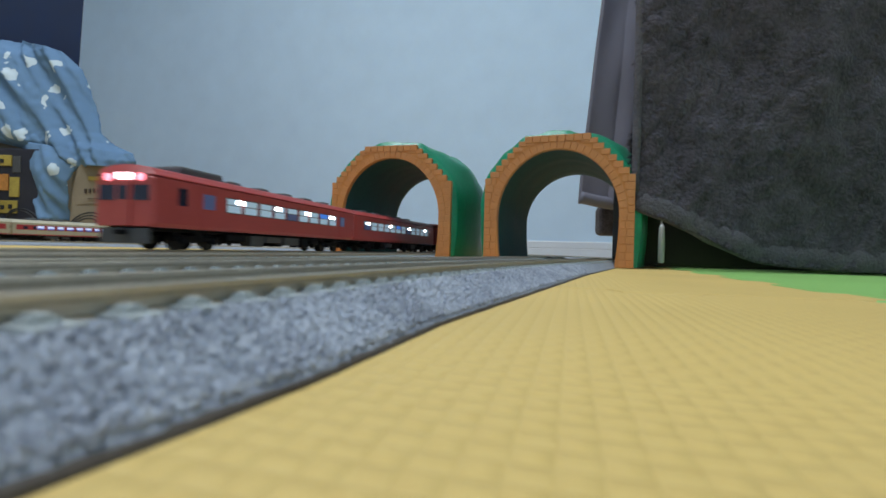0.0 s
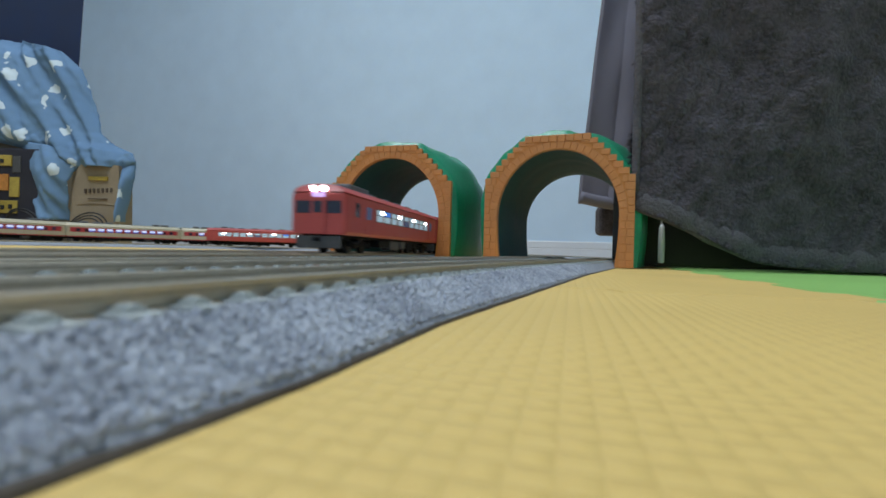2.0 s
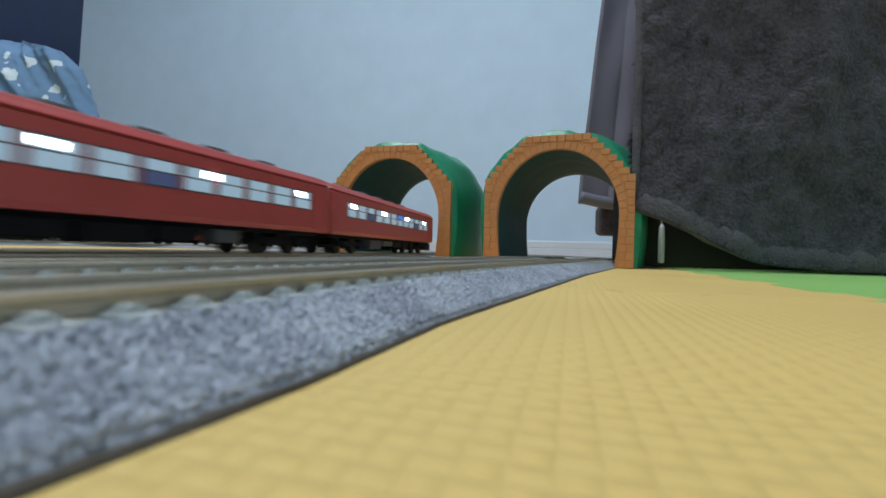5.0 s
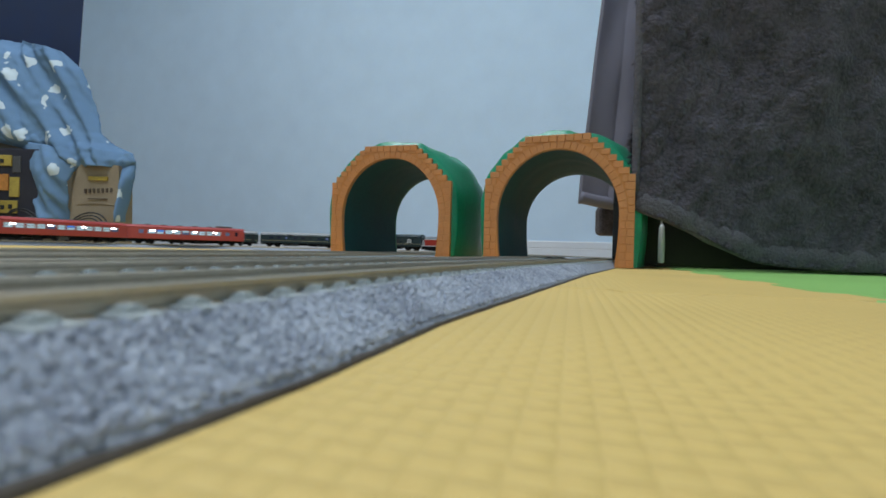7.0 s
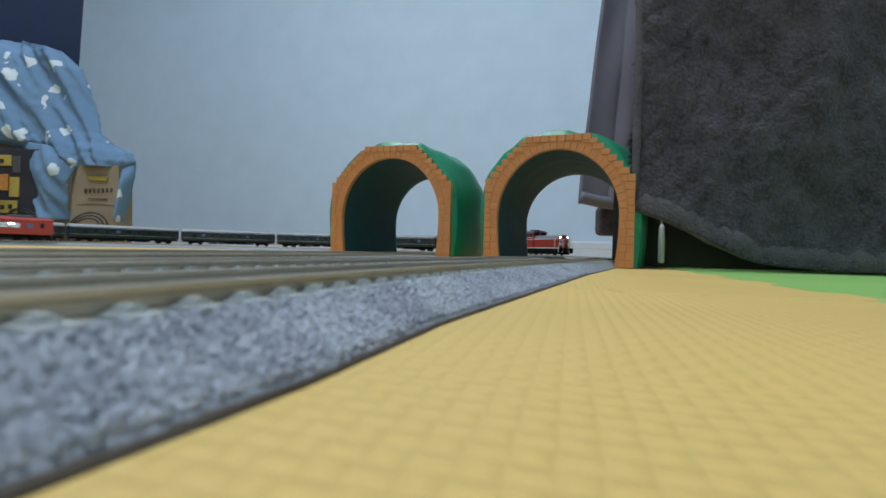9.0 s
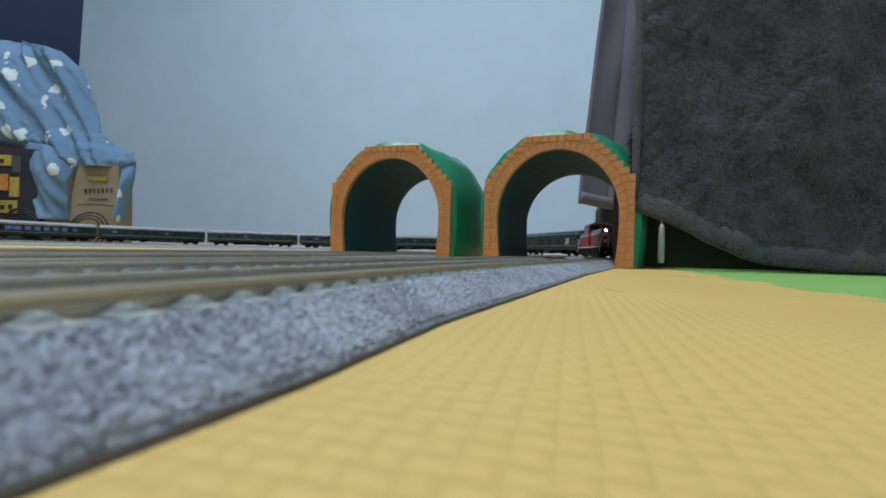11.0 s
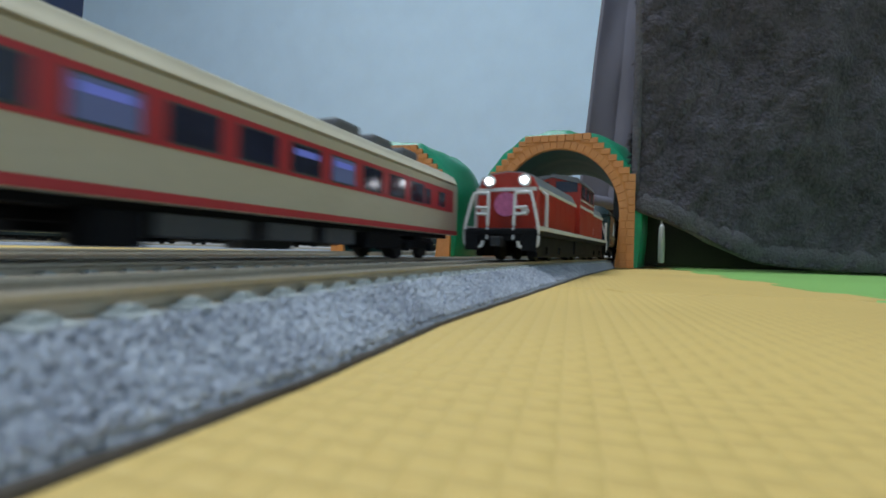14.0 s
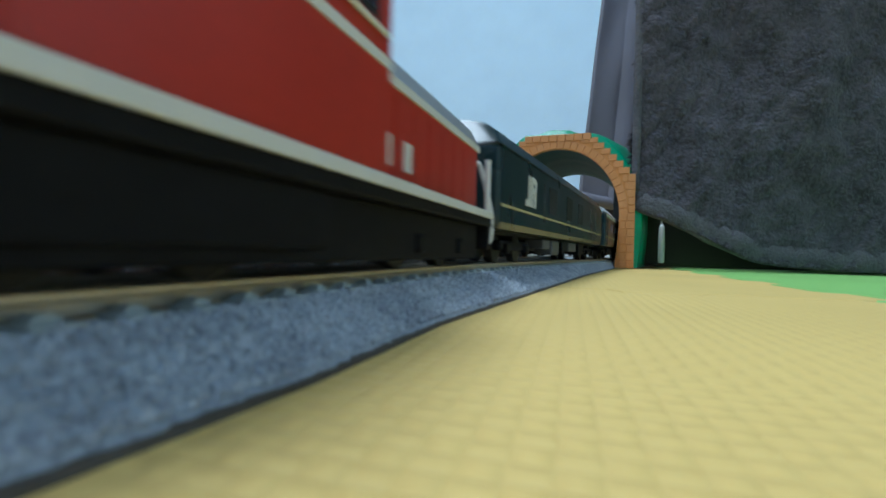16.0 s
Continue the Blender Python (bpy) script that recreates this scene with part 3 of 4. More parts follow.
# ---- rolling stock ----
def car_profile(w, z0, z1, crown, tuck=0.4):
    """Cross-section of a coach body with rounded shoulders, from the left sill over the roof to the right sill."""
    h = w / 2
    pts = [(-h + tuck, z0), (-h, z0 + 1.2), (-h, z1)]
    for i in range(1, 8):
        a = math.pi * i / 8
        pts.append((-h * math.cos(a) * (1 if 1 < i < 7 else 0.985), z1 + crown * math.sin(a) ** 0.72))
    return pts + [(h, z1), (h, z0 + 1.2), (h - tuck, z0)]


def hull(length, prof, nose=1.2, rake=0.0):
    rings = []
    c = (min(z for x, z in prof) + max(z for x, z in prof)) / 2
    for y, k in ((-length / 2, 0.93), (-length / 2 + 0.5, 0.985), (-length / 2 + nose, 1.0), (length / 2 - nose, 1.0), (length / 2 - 0.5, 0.985), (length / 2, 0.93)):
        rings.append([(x * k, y, c + (z - c) * (1 - (1 - k) * 0.5)) for x, z in prof])
    return loft(rings)


def panel(x, y0, y1, z0, z1, t=0.12):
    """A thin upright plate on the side at x."""
    a, b = sorted((x - t, x + t))
    return new_box(a, b, y0, y1, z0, z1)


def bogie(car, y, wheels=2, base=14.0, wide=15.0):
    b = part("bogie", new_box(-wide / 2, -wide / 2 + 1.6, y - base / 2 - 3.2, y + base / 2 + 3.2, 2.6, 4.6, 0.4), UNDER, car)
    part("side_frame", new_box(wide / 2 - 1.6, wide / 2, y - base / 2 - 3.2, y + base / 2 + 3.2, 2.6, 4.6, 0.4), UNDER, b)
    part("bolster", new_box(-wide / 2, wide / 2, y - 2, y + 2, 3.2, 6.2, 0.3), UNDER, b)
    for k in range(wheels):
        wy = y - base / 2 + base * k / (wheels - 1)
        for x in (-4.6, 4.6):
            part("wheel", new_rod((x - 0.9, wy, 2.85), (x + 0.9, wy, 2.85), 2.85, 2.75, 20), WHEEL, b)
        for x in (-wide / 2 - 0.25, wide / 2 + 0.25):
            part("axle_box", new_box(x - 0.6, x + 0.6, wy - 1.2, wy + 1.2, 1.9, 4.0, 0.3), UNDER, b)


def underside(car, length, seed, material=BOX_GREY):
    rnd = random.Random(seed)
    part("underframe", new_box(-7.5, 7.5, -length / 2 + 2, length / 2 - 2, 5.6, 7.2, 0.2), UNDER, car)
    for sx in (-1, 1):
        y = -length / 2 + 38
        while y < length / 2 - 42:
            n = rnd.uniform(6, 15)
            x0, x1 = sorted((sx * 4.0, sx * 8.6))
            part("equipment_box", new_box(x0, x1, y, y + n, rnd.uniform(1.6, 3.4), 5.7, 0.3), rnd.choice((UNDER, material, UNDER)), car)
            y += n + rnd.uniform(1.0, 5)
    part("coupler", new_box(-1, 1, -length / 2 - 2.2, length / 2 + 2.2, 4.2, 5.6, 0.2), UNDER, car)


def make_red_car(end_lights, seed):
    """A vermilion diesel railcar; its cab faces +y. end_lights: 'head', 'tail' or ''."""
    L, W = 138.0, 20.4
    car = holder("red_railcar", "vermilion model diesel railcar with lit windows, on the track", "model railcar", "vermilion model railcars")
    body = part("body", hull(L, [(x, z) for x, z in car_profile(W, 6.6, 20.6, 0.6) if True]), RED, car, "vermilion body")
    part("roof", hull(L - 0.6, car_profile(W - 0.3, 20.4, 21.0, 3.4, 0.05)), RED_ROOF, car, "dull red roof", True)
    rnd = random.Random(seed)
    h = W / 2
    for sx in (-1, 1):
        x = sx * (h + 0.02)
        # door windows, then a row of paired saloon windows
        if end_lights:
            part("window", panel(x, L / 2 - 12.5, L / 2 - 9, 13.4, 18.6), GLASS_DARK, car)
        for y in (L / 2 - 22, -L / 2 + 16) if end_lights else (L / 2 - 7, -L / 2 + 6):
            part("door", panel(x, y - 3.6, y + 3.6, 7.4, 19.4, 0.10), RED, car)
            if end_lights:
                part("door_window", panel(sx * (h + 0.16), y - 2.6, y + 2.6, 13.2, 18.0), DIM_WINDOW, car)
        n, first, span = (9, 23, L - 52) if end_lights else (12, 11, L - 25)
        for i in range(n):
            y0 = -L / 2 + first + span * i / n
            w = span / n - 1.3
            fr = part("window", panel(x, y0, y0 + w, 12.9, 18.2), BOX_GREY, car, "grey-framed lit window")
            part("pane", panel(sx * (h + 0.10), y0 + 0.35, y0 + w - 0.35, 13.2, 15.6), DIM_WINDOW if (i * 5 + seed) % 7 == 0 else LIT_WINDOW, fr)
            part("pane", panel(sx * (h + 0.10), y0 + 0.35, y0 + w - 0.35, 15.9, 17.9), BLUE_SEAT if (i * 3 + seed) % 11 == 0 else LIT_WINDOW, fr)
        for i in range(4):
            y0 = -L / 2 + first + 3 + (span - 14) * i / 3.0
            part("interior_lamp", panel(sx * (h + 0.2), y0, y0 + 4.4, 16.3, 17.6), LED, car)
    for i, y in enumerate((-46, -28, -10, 8, 26)):
        part("roof_vent", new_box(-4.4, 4.4, y - 3.4, y + 3.4, 23.4, 25.2, 0.7), ROOF_GREY, car)
    if end_lights:
        part("roof_unit", new_box(-5.2, 5.2, 34, 54, 23.2, 26.4, 0.8), ROOF_GREY, car)
    # cab front
    f = L / 2
    for x0, x1 in ((-8.6, -3.0), (3.0, 8.6)):
        part("cab_window", new_box(x0, x1, f - 0.25, f + 0.15, 14.0, 18.4, 0.1), GLASS_DARK, car)
    part("gangway_door", new_box(-2.6, 2.6, f - 0.2, f + 0.55, 6.8, 19.4, 0.15), RED, car)
    part("gangway_window", new_box(-1.7, 1.7, f + 0.3, f + 0.62, 14.2, 18.2, 0.05), GLASS_DARK, car)
    if end_lights == "head":
        for x in (-1.9, 1.9):
            part("headlight", new_rod((x, f - 1.6, 22.6), (x, f + 0.5, 22.6), 1.0), HEADLIGHT, car)
        part("destination_sign", new_box(-2.4, 2.4, f - 1.0, f + 0.4, 19.7, 21.2, 0.1), glow("lit_sign", (0.62, 0.45, 0.9), 0.8), car)
    elif end_lights == "tail":
        for x in (-5.6, 5.6):
            part("taillight", new_rod((x, f - 1.2, 20.6), (x, f + 0.35, 20.6), 1.1), TAILLIGHT, car)
        part("destination_sign", new_box(-2.6, 2.6, f - 0.6, f + 0.3, 20.0, 21.8, 0.1), glow("lit_tail_sign", (1.0, 0.82, 0.95), 6), car)
    part("skirt", new_box(-8.4, 8.4, f - 1.5, f - 0.2, 1.8, 6.2, 0.3), BOX_GREY, car, "grey snow-plough skirt")
    underside(car, L, seed)
    for y in (-L / 2 + 21, L / 2 - 21):
        bogie(car, y)
    return car


def make_express_car(seed, lit=True):
    """A cream railcar with crimson window band and sill."""
    L, W = 138.0, 20.4
    car = holder("cream_and_red_railcar", "cream model express railcar with a crimson window band", "model railcar", "cream and crimson model railcars")
    part("body", hull(L, car_profile(W, 6.6, 20.6, 0.6)), CREAM, car, "cream body")
    part("roof", hull(L - 0.6, car_profile(W - 0.3, 20.4, 21.0, 4.4, 0.05)), CREAM, car, "", True)
    part("roof_walk", new_box(-4.2, 4.2, -L / 2 + 3, L / 2 - 3, 25.1, 25.6, 0.2), ROOF_GREY, car, "grey roof")
    h = W / 2
    for sx in (-1, 1):
        x = sx * (h + 0.02)
        part("window_band", panel(x, -L / 2 + 4.5, L / 2 - 4.5, 12.9, 18.9), CRIMSON, car, "crimson band")
        part("sill_stripe", panel(x, -L / 2 + 0.6, L / 2 - 0.6, 6.7, 7.8), CRIMSON, car, "crimson stripe")
        for y in (-L / 2 + 13, L / 2 - 13):
            part("door_window", panel(sx * (h + 0.14), y - 2.2, y + 2.2, 13.8, 17.6), GLASS_DARK, car)
            part("toilet_window", panel(sx * (h + 0.14), y * 0.84 - 1.6, y * 0.84 + 1.6, 13.6, 17.4), GLASS_DARK, car)
        n = 9
        span = L - 46
        for i in range(n):
            y0 = -span / 2 + span * i / n + 1.4
            w = span / n - 2.8
            fr = part("window", panel(sx * (h + 0.12), y0, y0 + w, 13.4, 18.1), BOX_GREY, car, "grey-framed window")
            if lit:
                part("pane", panel(sx * (h + 0.2), y0 + 0.3, y0 + w - 0.3, 15.4, 17.8), BRIGHT_TOP, fr)
                part("pane", panel(sx * (h + 0.2), y0 + 0.3, y0 + w - 0.3, 13.7, 15.3), BRIGHT_LOW, fr)
            else:
                part("pane", panel(sx * (h + 0.2), y0 + 0.3, y0 + w - 0.3, 13.7, 17.8), DIM_WINDOW if i % 4 == 1 else GLASS_DARK, fr)
                # Reflections on unlit panes, imitated with small glowing strips.
                if i in (1, 4, 5):
                    part("painted_gleam", panel(sx * (h + 0.3), y0 + 0.8, y0 + w - 1.0, 16.2, 17.2), BRIGHT_LOW, fr)
    for y in (-50, -38, 20, 34, 48):
        part("roof_vent", new_box(-5, 5, y - 4.2, y + 4.2, 24.6, 27.6, 0.9), ROOF_GREY, car)
    f = L / 2
    part("gangway_door", new_box(-2.6, 2.6, f - 0.2, f + 0.55, 6.8, 19.4, 0.15), CREAM, car)
    for x0, x1 in ((-8.4, -3.2), (3.2, 8.4)):
        part("cab_window", new_box(x0, x1, f - 0.25, f + 0.15, 13.8, 18.2, 0.1), GLASS_DARK, car)
    for x in (-7, 7):
        part("end_lamp", new_rod((x, f - 0.5, 19.2), (x, f + 0.5, 19.2), 1.0), CRIMSON, car)
    underside(car, L, seed)
    for y in (-L / 2 + 21, L / 2 - 21):
        bogie(car, y)
    return car


def make_sleeping_car(seed, generator=False):
    """A dark green coach with pale gold lines and a pale roof."""
    L, W = 138.0, 20.2
    car = holder("green_sleeping_car", "dark green model sleeping car with pale gold lines", "model coach", "dark green model coaches")
    part("body", hull(L, car_profile(W, 6.4, 20.8, 0.6)), DEEP_GREEN, car, "dark green body")
    part("roof", hull(L - 0.6, car_profile(W - 0.3, 20.6, 21.2, 5.2 if generator else 3.8, 0.05)), COACH_ROOF if not generator else DEEP_GREEN, car, "pale grey roof" if not generator else "dark roof", True)
    h = W / 2
    for sx in (-1, 1):
        part("waist_line", panel(sx * (h + 0.02), -L / 2 + 1, L / 2 - 1, 10.4, 10.9), GOLD, car, "pale gold line")
        if not generator:
            part("cornice_line", panel(sx * (h + 0.02), -L / 2 + 1, L / 2 - 1, 20.0, 20.5), SILVER, car, "pale line")
        if generator:
            for y in (L / 2 - 42, 5, -14):
                part("louvre", panel(sx * (h + 0.06), y - 4, y + 4, 12, 18.6), BLACK, car)
            for y in (36, -36, -50):
                part("door", panel(sx * (h + 0.06), y - 0.4, y + 0.4, 9.4, 18.6), BOX_GREY, car)
            for y0, y1, z0, z1 in ((-4.4, -2.4, 12.0, 13.3), (-2.4, -1.1, 12.0, 18.4), (-0.2, 1.1, 12.0, 18.4), (1.1, 3.6, 15.0, 16.1), (1.1, 3.2, 17.2, 18.4), (2.8, 4.0, 15.6, 17.9), (2.4, 3.7, 12.0, 15.2)):
                yc = L / 2 - 21
                ya, yb = sorted((yc + sx * y0, yc + sx * y1))
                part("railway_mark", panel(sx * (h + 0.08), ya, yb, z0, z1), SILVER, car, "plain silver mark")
        else:
            n = 8
            for i in range(n):
                y0 = -L / 2 + 15 + (L - 32) * i / n
                w = 5.4 if (i + seed) % 3 else 3.4
                fr = part("window", panel(sx * (h + 0.05), y0, y0 + w, 13.6, 17.6), BLACK, car)
                part("pane", panel(sx * (h + 0.12), y0 + 0.4, y0 + w - 0.4, 13.9, 17.3), GLASS_DARK if (i * 7 + seed) % 5 else DIM_WINDOW, fr)
            part("door", panel(sx * (h + 0.06), L / 2 - 10, L / 2 - 5.4, 7, 19), BLACK, car)
    if seed in (6,):
        for sx in (-1, 1):
            for i in range(7):
                part("dining_window", panel(sx * (h + 0.2), -34 + i * 10, -28 + i * 10, 13, 18), DIM_WINDOW, car, "dim lit dining window")
    f = L / 2
    for e in (-1, 1):
        ya, yb = sorted((e * (f - 0.2), e * (f + 1.6)))
        part("gangway", new_box(-3.4, 3.4, ya, yb, 6.6, 20.4, 0.3), BOX_GREY, car)
    underside(car, L, seed + 50)
    for y in (-L / 2 + 19, L / 2 - 19):
        bogie(car, y)
    return car


def make_loco():
    """A centre-cab diesel engine in orange-red with pale lines, front towards +y."""
    L, W = 124.0, 20.0
    e = holder("diesel_locomotive", "orange-red centre-cab model diesel locomotive with white rails", "model locomotive")
    part("frame", new_box(-9.6, 9.6, -L / 2, L / 2, 6.4, 7.9, 0.3), UNDER, e, "black frame")
    for sx in (-1, 1):
        a, b = sorted((sx * 9.55, sx * 9.95))
        part("running_board_edge", new_box(a, b, -L / 2 + 0.5, L / 2 - 0.5, 7.7, 8.8, 0.12), SILVER, e, "white sill line")

    def hood(y0, y1, end):
        prof = [(-8.0, 8.0), (-8.2, 9), (-8.2, 18.6), (-6.8, 21.4), (-4.2, 22.5), (0, 22.9), (4.2, 22.5), (6.8, 21.4), (8.2, 18.6), (8.2, 9), (8.0, 8.0)]
        rings = []
        ys = (y0, y0 + 0.8, y1 - 0.8, y1)
        for i, y in enumerate(ys):
            k = 0.95 if i in (0, 3) else 1.0
            rings.append([(x * k, y, 8 + (z - 8) * (0.985 if k < 1 else 1)) for x, z in prof])
        hd = part("hood", loft(rings), LOCO_RED, e, "orange-red hood")
        top = [(-8.35, 18.9), (-6.95, 21.6), (-4.2, 22.75), (0, 23.15), (4.2, 22.75), (6.95, 21.6), (8.35, 18.9), (7.6, 18.9), (0, 22.2), (-7.6, 18.9)]
        part("hood_top", loft([[(x, y, z) for x, z in top] for y in (y0 + 0.5, y1 - 0.5)]), HOOD_GREY, hd, "grey hood top")
        for sx in (-1, 1):
            part("hood_line", panel(sx * 8.32, y0 + 0.2, y1 - 0.2, 18.0, 18.9, 0.15), SILVER, hd, "white line")
            n = 6
            for i in range(n):
                q = y0 + 4 + (y1 - y0 - 8) * i / n
                part("hood_door", panel(sx * 8.25, q, q + (y1 - y0 - 8) / n - 0.25, 9.2, 17.2, 0.07), LOCO_RED, hd)
        return hd
    hood(8, L / 2 - 5, 1)
    hood(-L / 2 + 5, -21, -1)
    cab_side = [(-9.6, 8), (-9.6, 26.0), (-8.6, 27.6), (-4.6, 28.7), (0, 29.0), (4.6, 28.7), (8.6, 27.6), (9.6, 26.0), (9.6, 8)]
    cab = part("cab", loft([[(x, y, z) for x, z in cab_side] for y in (-21, 8)]), LOCO_RED, e, "orange-red cab")
    cab_top = [(-9.9, 26.2), (-8.8, 28.0), (-4.7, 29.1), (0, 29.4), (4.7, 29.1), (8.8, 28.0), (9.9, 26.2), (9.4, 26.2), (0, 28.6), (-9.4, 26.2)]
    part("cab_roof", loft([[(x, y, z) for x, z in cab_top] for y in (-22, 9)]), ROOF_GREY, cab, "grey cab roof")
    part("chimney", new_box(-3, 3, -10, -2, 28.9, 30.6, 0.4), BLACK, cab)
    part("whistle", new_box(-1.2, 1.2, 2, 6, 28.9, 30.2, 0.3), BLACK, cab)
    for x0, x1 in ((-8.6, -1.2), (1.2, 8.6)):
        for y in (8.0, -21.0):
            part("cab_window", new_box(x0, x1, y - 0.15, y + 0.15, 23.4, 27.2, 0.08), GLASS_DARK, cab)
    for sx in (-1, 1):
        part("cab_line", panel(sx * 9.65, -21, 8, 18.0, 18.9, 0.12), SILVER, cab, "white line")
        part("cab_handrail", tube([(sx * 9.9, -20, 20.6), (sx * 9.9, 7.6, 20.6)], 0.28, 6), SILVER, cab, "pale handrail")
        for y0 in (-18.5, -9.6, -0.4):
            fr = part("side_window", panel(sx * 9.66, y0, y0 + 6.6, 21.4, 25.8, 0.1), BLACK, cab, "black-framed window")
            part("pane", panel(sx * 9.76, y0 + 0.4, y0 + 6.2, 21.8, 25.4, 0.08), GLASS_DARK, fr)
        for y0 in (-24.0, -29.0):
            part("builder_plate", panel(sx * 8.4, y0, y0 + 1.7, 10.2, 13.2, 0.12), SILVER, e, "white plate")
    for end in (1, -1):
        f = end * (L / 2)
        y = end * (L / 2 - 5)
        ya, yb = sorted((y, y + end * 0.4))
        for x in (-4.7, 4.7):
            hl = part("headlamp_housing", new_rod((x, y - end * 1.0, 20.5), (x, y + end * 0.7, 20.5), 1.6), SILVER, e)
            part("headlight", new_rod((x, y + end * 0.5, 20.5), (x, y + end * 0.95, 20.5), 0.78), HEADLIGHT if end > 0 else GLASS_DARK, hl)
        part("front_line", new_box(-7.8, 7.8, ya, yb, 17.8, 18.7, 0.1), SILVER, e, "white line")
        if end > 0:
            part("headmark", new_rod((0, y + 0.3, 14.4), (0, y + 1.0, 14.4), 3.1, 3.1, 24), PINK, e, "round pink headmark")
        for sx in (-1, 1):
            q = f - end * 0.5
            part("handrail", tube(smooth_line([(sx * 3.4, q, 5.4), (sx * 3.4, q, 10), (sx * 3.5, q - end * 0.5, 16.4), (sx * 4.2, q - end * 0.8, 17.0), (sx * 6.8, q - end * 0.8, 17.0), (sx * 7.6, q - end * 0.6, 16.2), (sx * 9.4, q, 9), (sx * 9.5, q, 4.8), (sx * 8.6, q, 3.6), (sx * 5.2, q, 3.6), (sx * 4.6, q, 5.0)], 5), 0.42, 8), SILVER, e, "white handrail")
            for z in (11.6, 13.2):
                part("handrail", tube([(sx * 3.5, q - end * 0.2, z), (sx * 6.6, q - end * 0.2, z + 0.2)], 0.4, 8), SILVER, e, "white handrail")
            part("marker_lamp", new_rod((sx * 5.4, q - end * 3.4, 12.6), (sx * 5.4, q - end * 2.2, 12.6), 0.9), SILVER, e)
        for x in (-7.5, 7.5):
            part("step", new_box(x - 1.9, x + 1.9, min(f, f - end * 2.0), max(f, f - end * 2.0), 2.6, 6.6, 0.2), UNDER, e, "black step")
        part("buffer_beam", new_box(-8.8, 8.8, min(f - end * 0.2, f - end * 1.2), max(f - end * 0.2, f - end * 1.2), 5.0, 8.2, 0.2), UNDER, e)
        part("coupler", new_box(-1.3, 1.3, min(f, f + end * 3.2), max(f, f + end * 3.2), 3.6, 6.0, 0.3), BLACK, e)
    for sx in (-1, 1):
        part("handrail", tube([(sx * 9.6, L / 2 - 8, 8.6), (sx * 9.6, L / 2 - 8, 17), (sx * 8, L / 2 - 8, 18.2)], 0.5, 8), SILVER, e, "white handrail")
        part("handrail", tube([(sx * 9.6, -L / 2 + 4, 8.6), (sx * 9.6, -L / 2 + 4, 17)], 0.5, 8), SILVER, e, "white handrail")
        part("fuel_tank", new_box(min(sx * 3, sx * 8.8), max(sx * 3, sx * 8.8), -13, 11, 2.0, 6.5, 0.4), UNDER, e)
        # Added black plates close the light gaps and imitate the shade below the frame.
        part("under_shade_fill", new_box(min(sx * 5.6, sx * 8.3), max(sx * 5.6, sx * 8.3), -L / 2 + 5, L / 2 - 5, 1.1, 6.5, 0.3), UNDER, e)
    for y in (-40, 40):
        bogie(e, y, 2, 15, 16)
    bogie(e, 0, 2, 10, 14)
    return e


def run(loop, timetable, offset, base, reverse=False):
    """Rows of poses for a car whose middle runs offset behind the train's front; the timetable gives the front's way along the loop."""
    ts, ds = zip(*timetable)
    sgn = 1 if ds[-1] > ds[0] else -1
    rows = []
    for i in range(41):
        t = i * 0.4
        d = float(np.mean([np.interp(t + k, ts, ds) for k in (-0.2, -0.1, 0, 0.1, 0.2)])) if 0.2 < t < 15.8 else float(np.interp(t, ts, ds))
        d -= sgn * offset
        a, b = loop.place(d + base / 2), loop.place(d - base / 2)
        w = (a - b) * sgn
        if reverse:
            w = -w
        m = (a + b) / 2
        rows.append((t, Matrix.Translation((m.x * MM, m.y * MM, RAIL_Z * MM)) @ Matrix.Rotation(math.atan2(w.y, w.x) - math.pi / 2, 4, "Z")))
    return rows


# ---- soft furnishings ----
def cloth_sheet(name, fn, nu, nv, material, label, category, thick=2.0):
    """A sheet from fn(u, v) with a little thickness."""
    rows = [[Vector(fn(i / nu, j / nv)) for i in range(nu + 1)] for j in range(nv + 1)]
    bm = bmesh.new()
    vs = [[bm.verts.new(p) for p in r] for r in rows]
    for j in range(nv):
        for i in range(nu):
            bm.faces.new((vs[j][i], vs[j][i + 1], vs[j + 1][i + 1], vs[j + 1][i]))
    bmesh.ops.recalc_face_normals(bm, faces=bm.faces)
    bmesh.ops.solidify(bm, geom=bm.faces[:], thickness=thick)
    return thing(name, bm, material, label, category, smooth=True)


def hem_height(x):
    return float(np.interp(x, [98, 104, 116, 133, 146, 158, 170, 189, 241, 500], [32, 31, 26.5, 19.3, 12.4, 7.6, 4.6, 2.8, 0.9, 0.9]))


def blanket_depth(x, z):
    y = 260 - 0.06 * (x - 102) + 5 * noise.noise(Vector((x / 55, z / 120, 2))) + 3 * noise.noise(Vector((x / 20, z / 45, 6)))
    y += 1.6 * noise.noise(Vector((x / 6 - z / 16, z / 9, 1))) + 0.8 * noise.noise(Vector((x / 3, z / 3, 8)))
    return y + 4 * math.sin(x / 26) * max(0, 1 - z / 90)


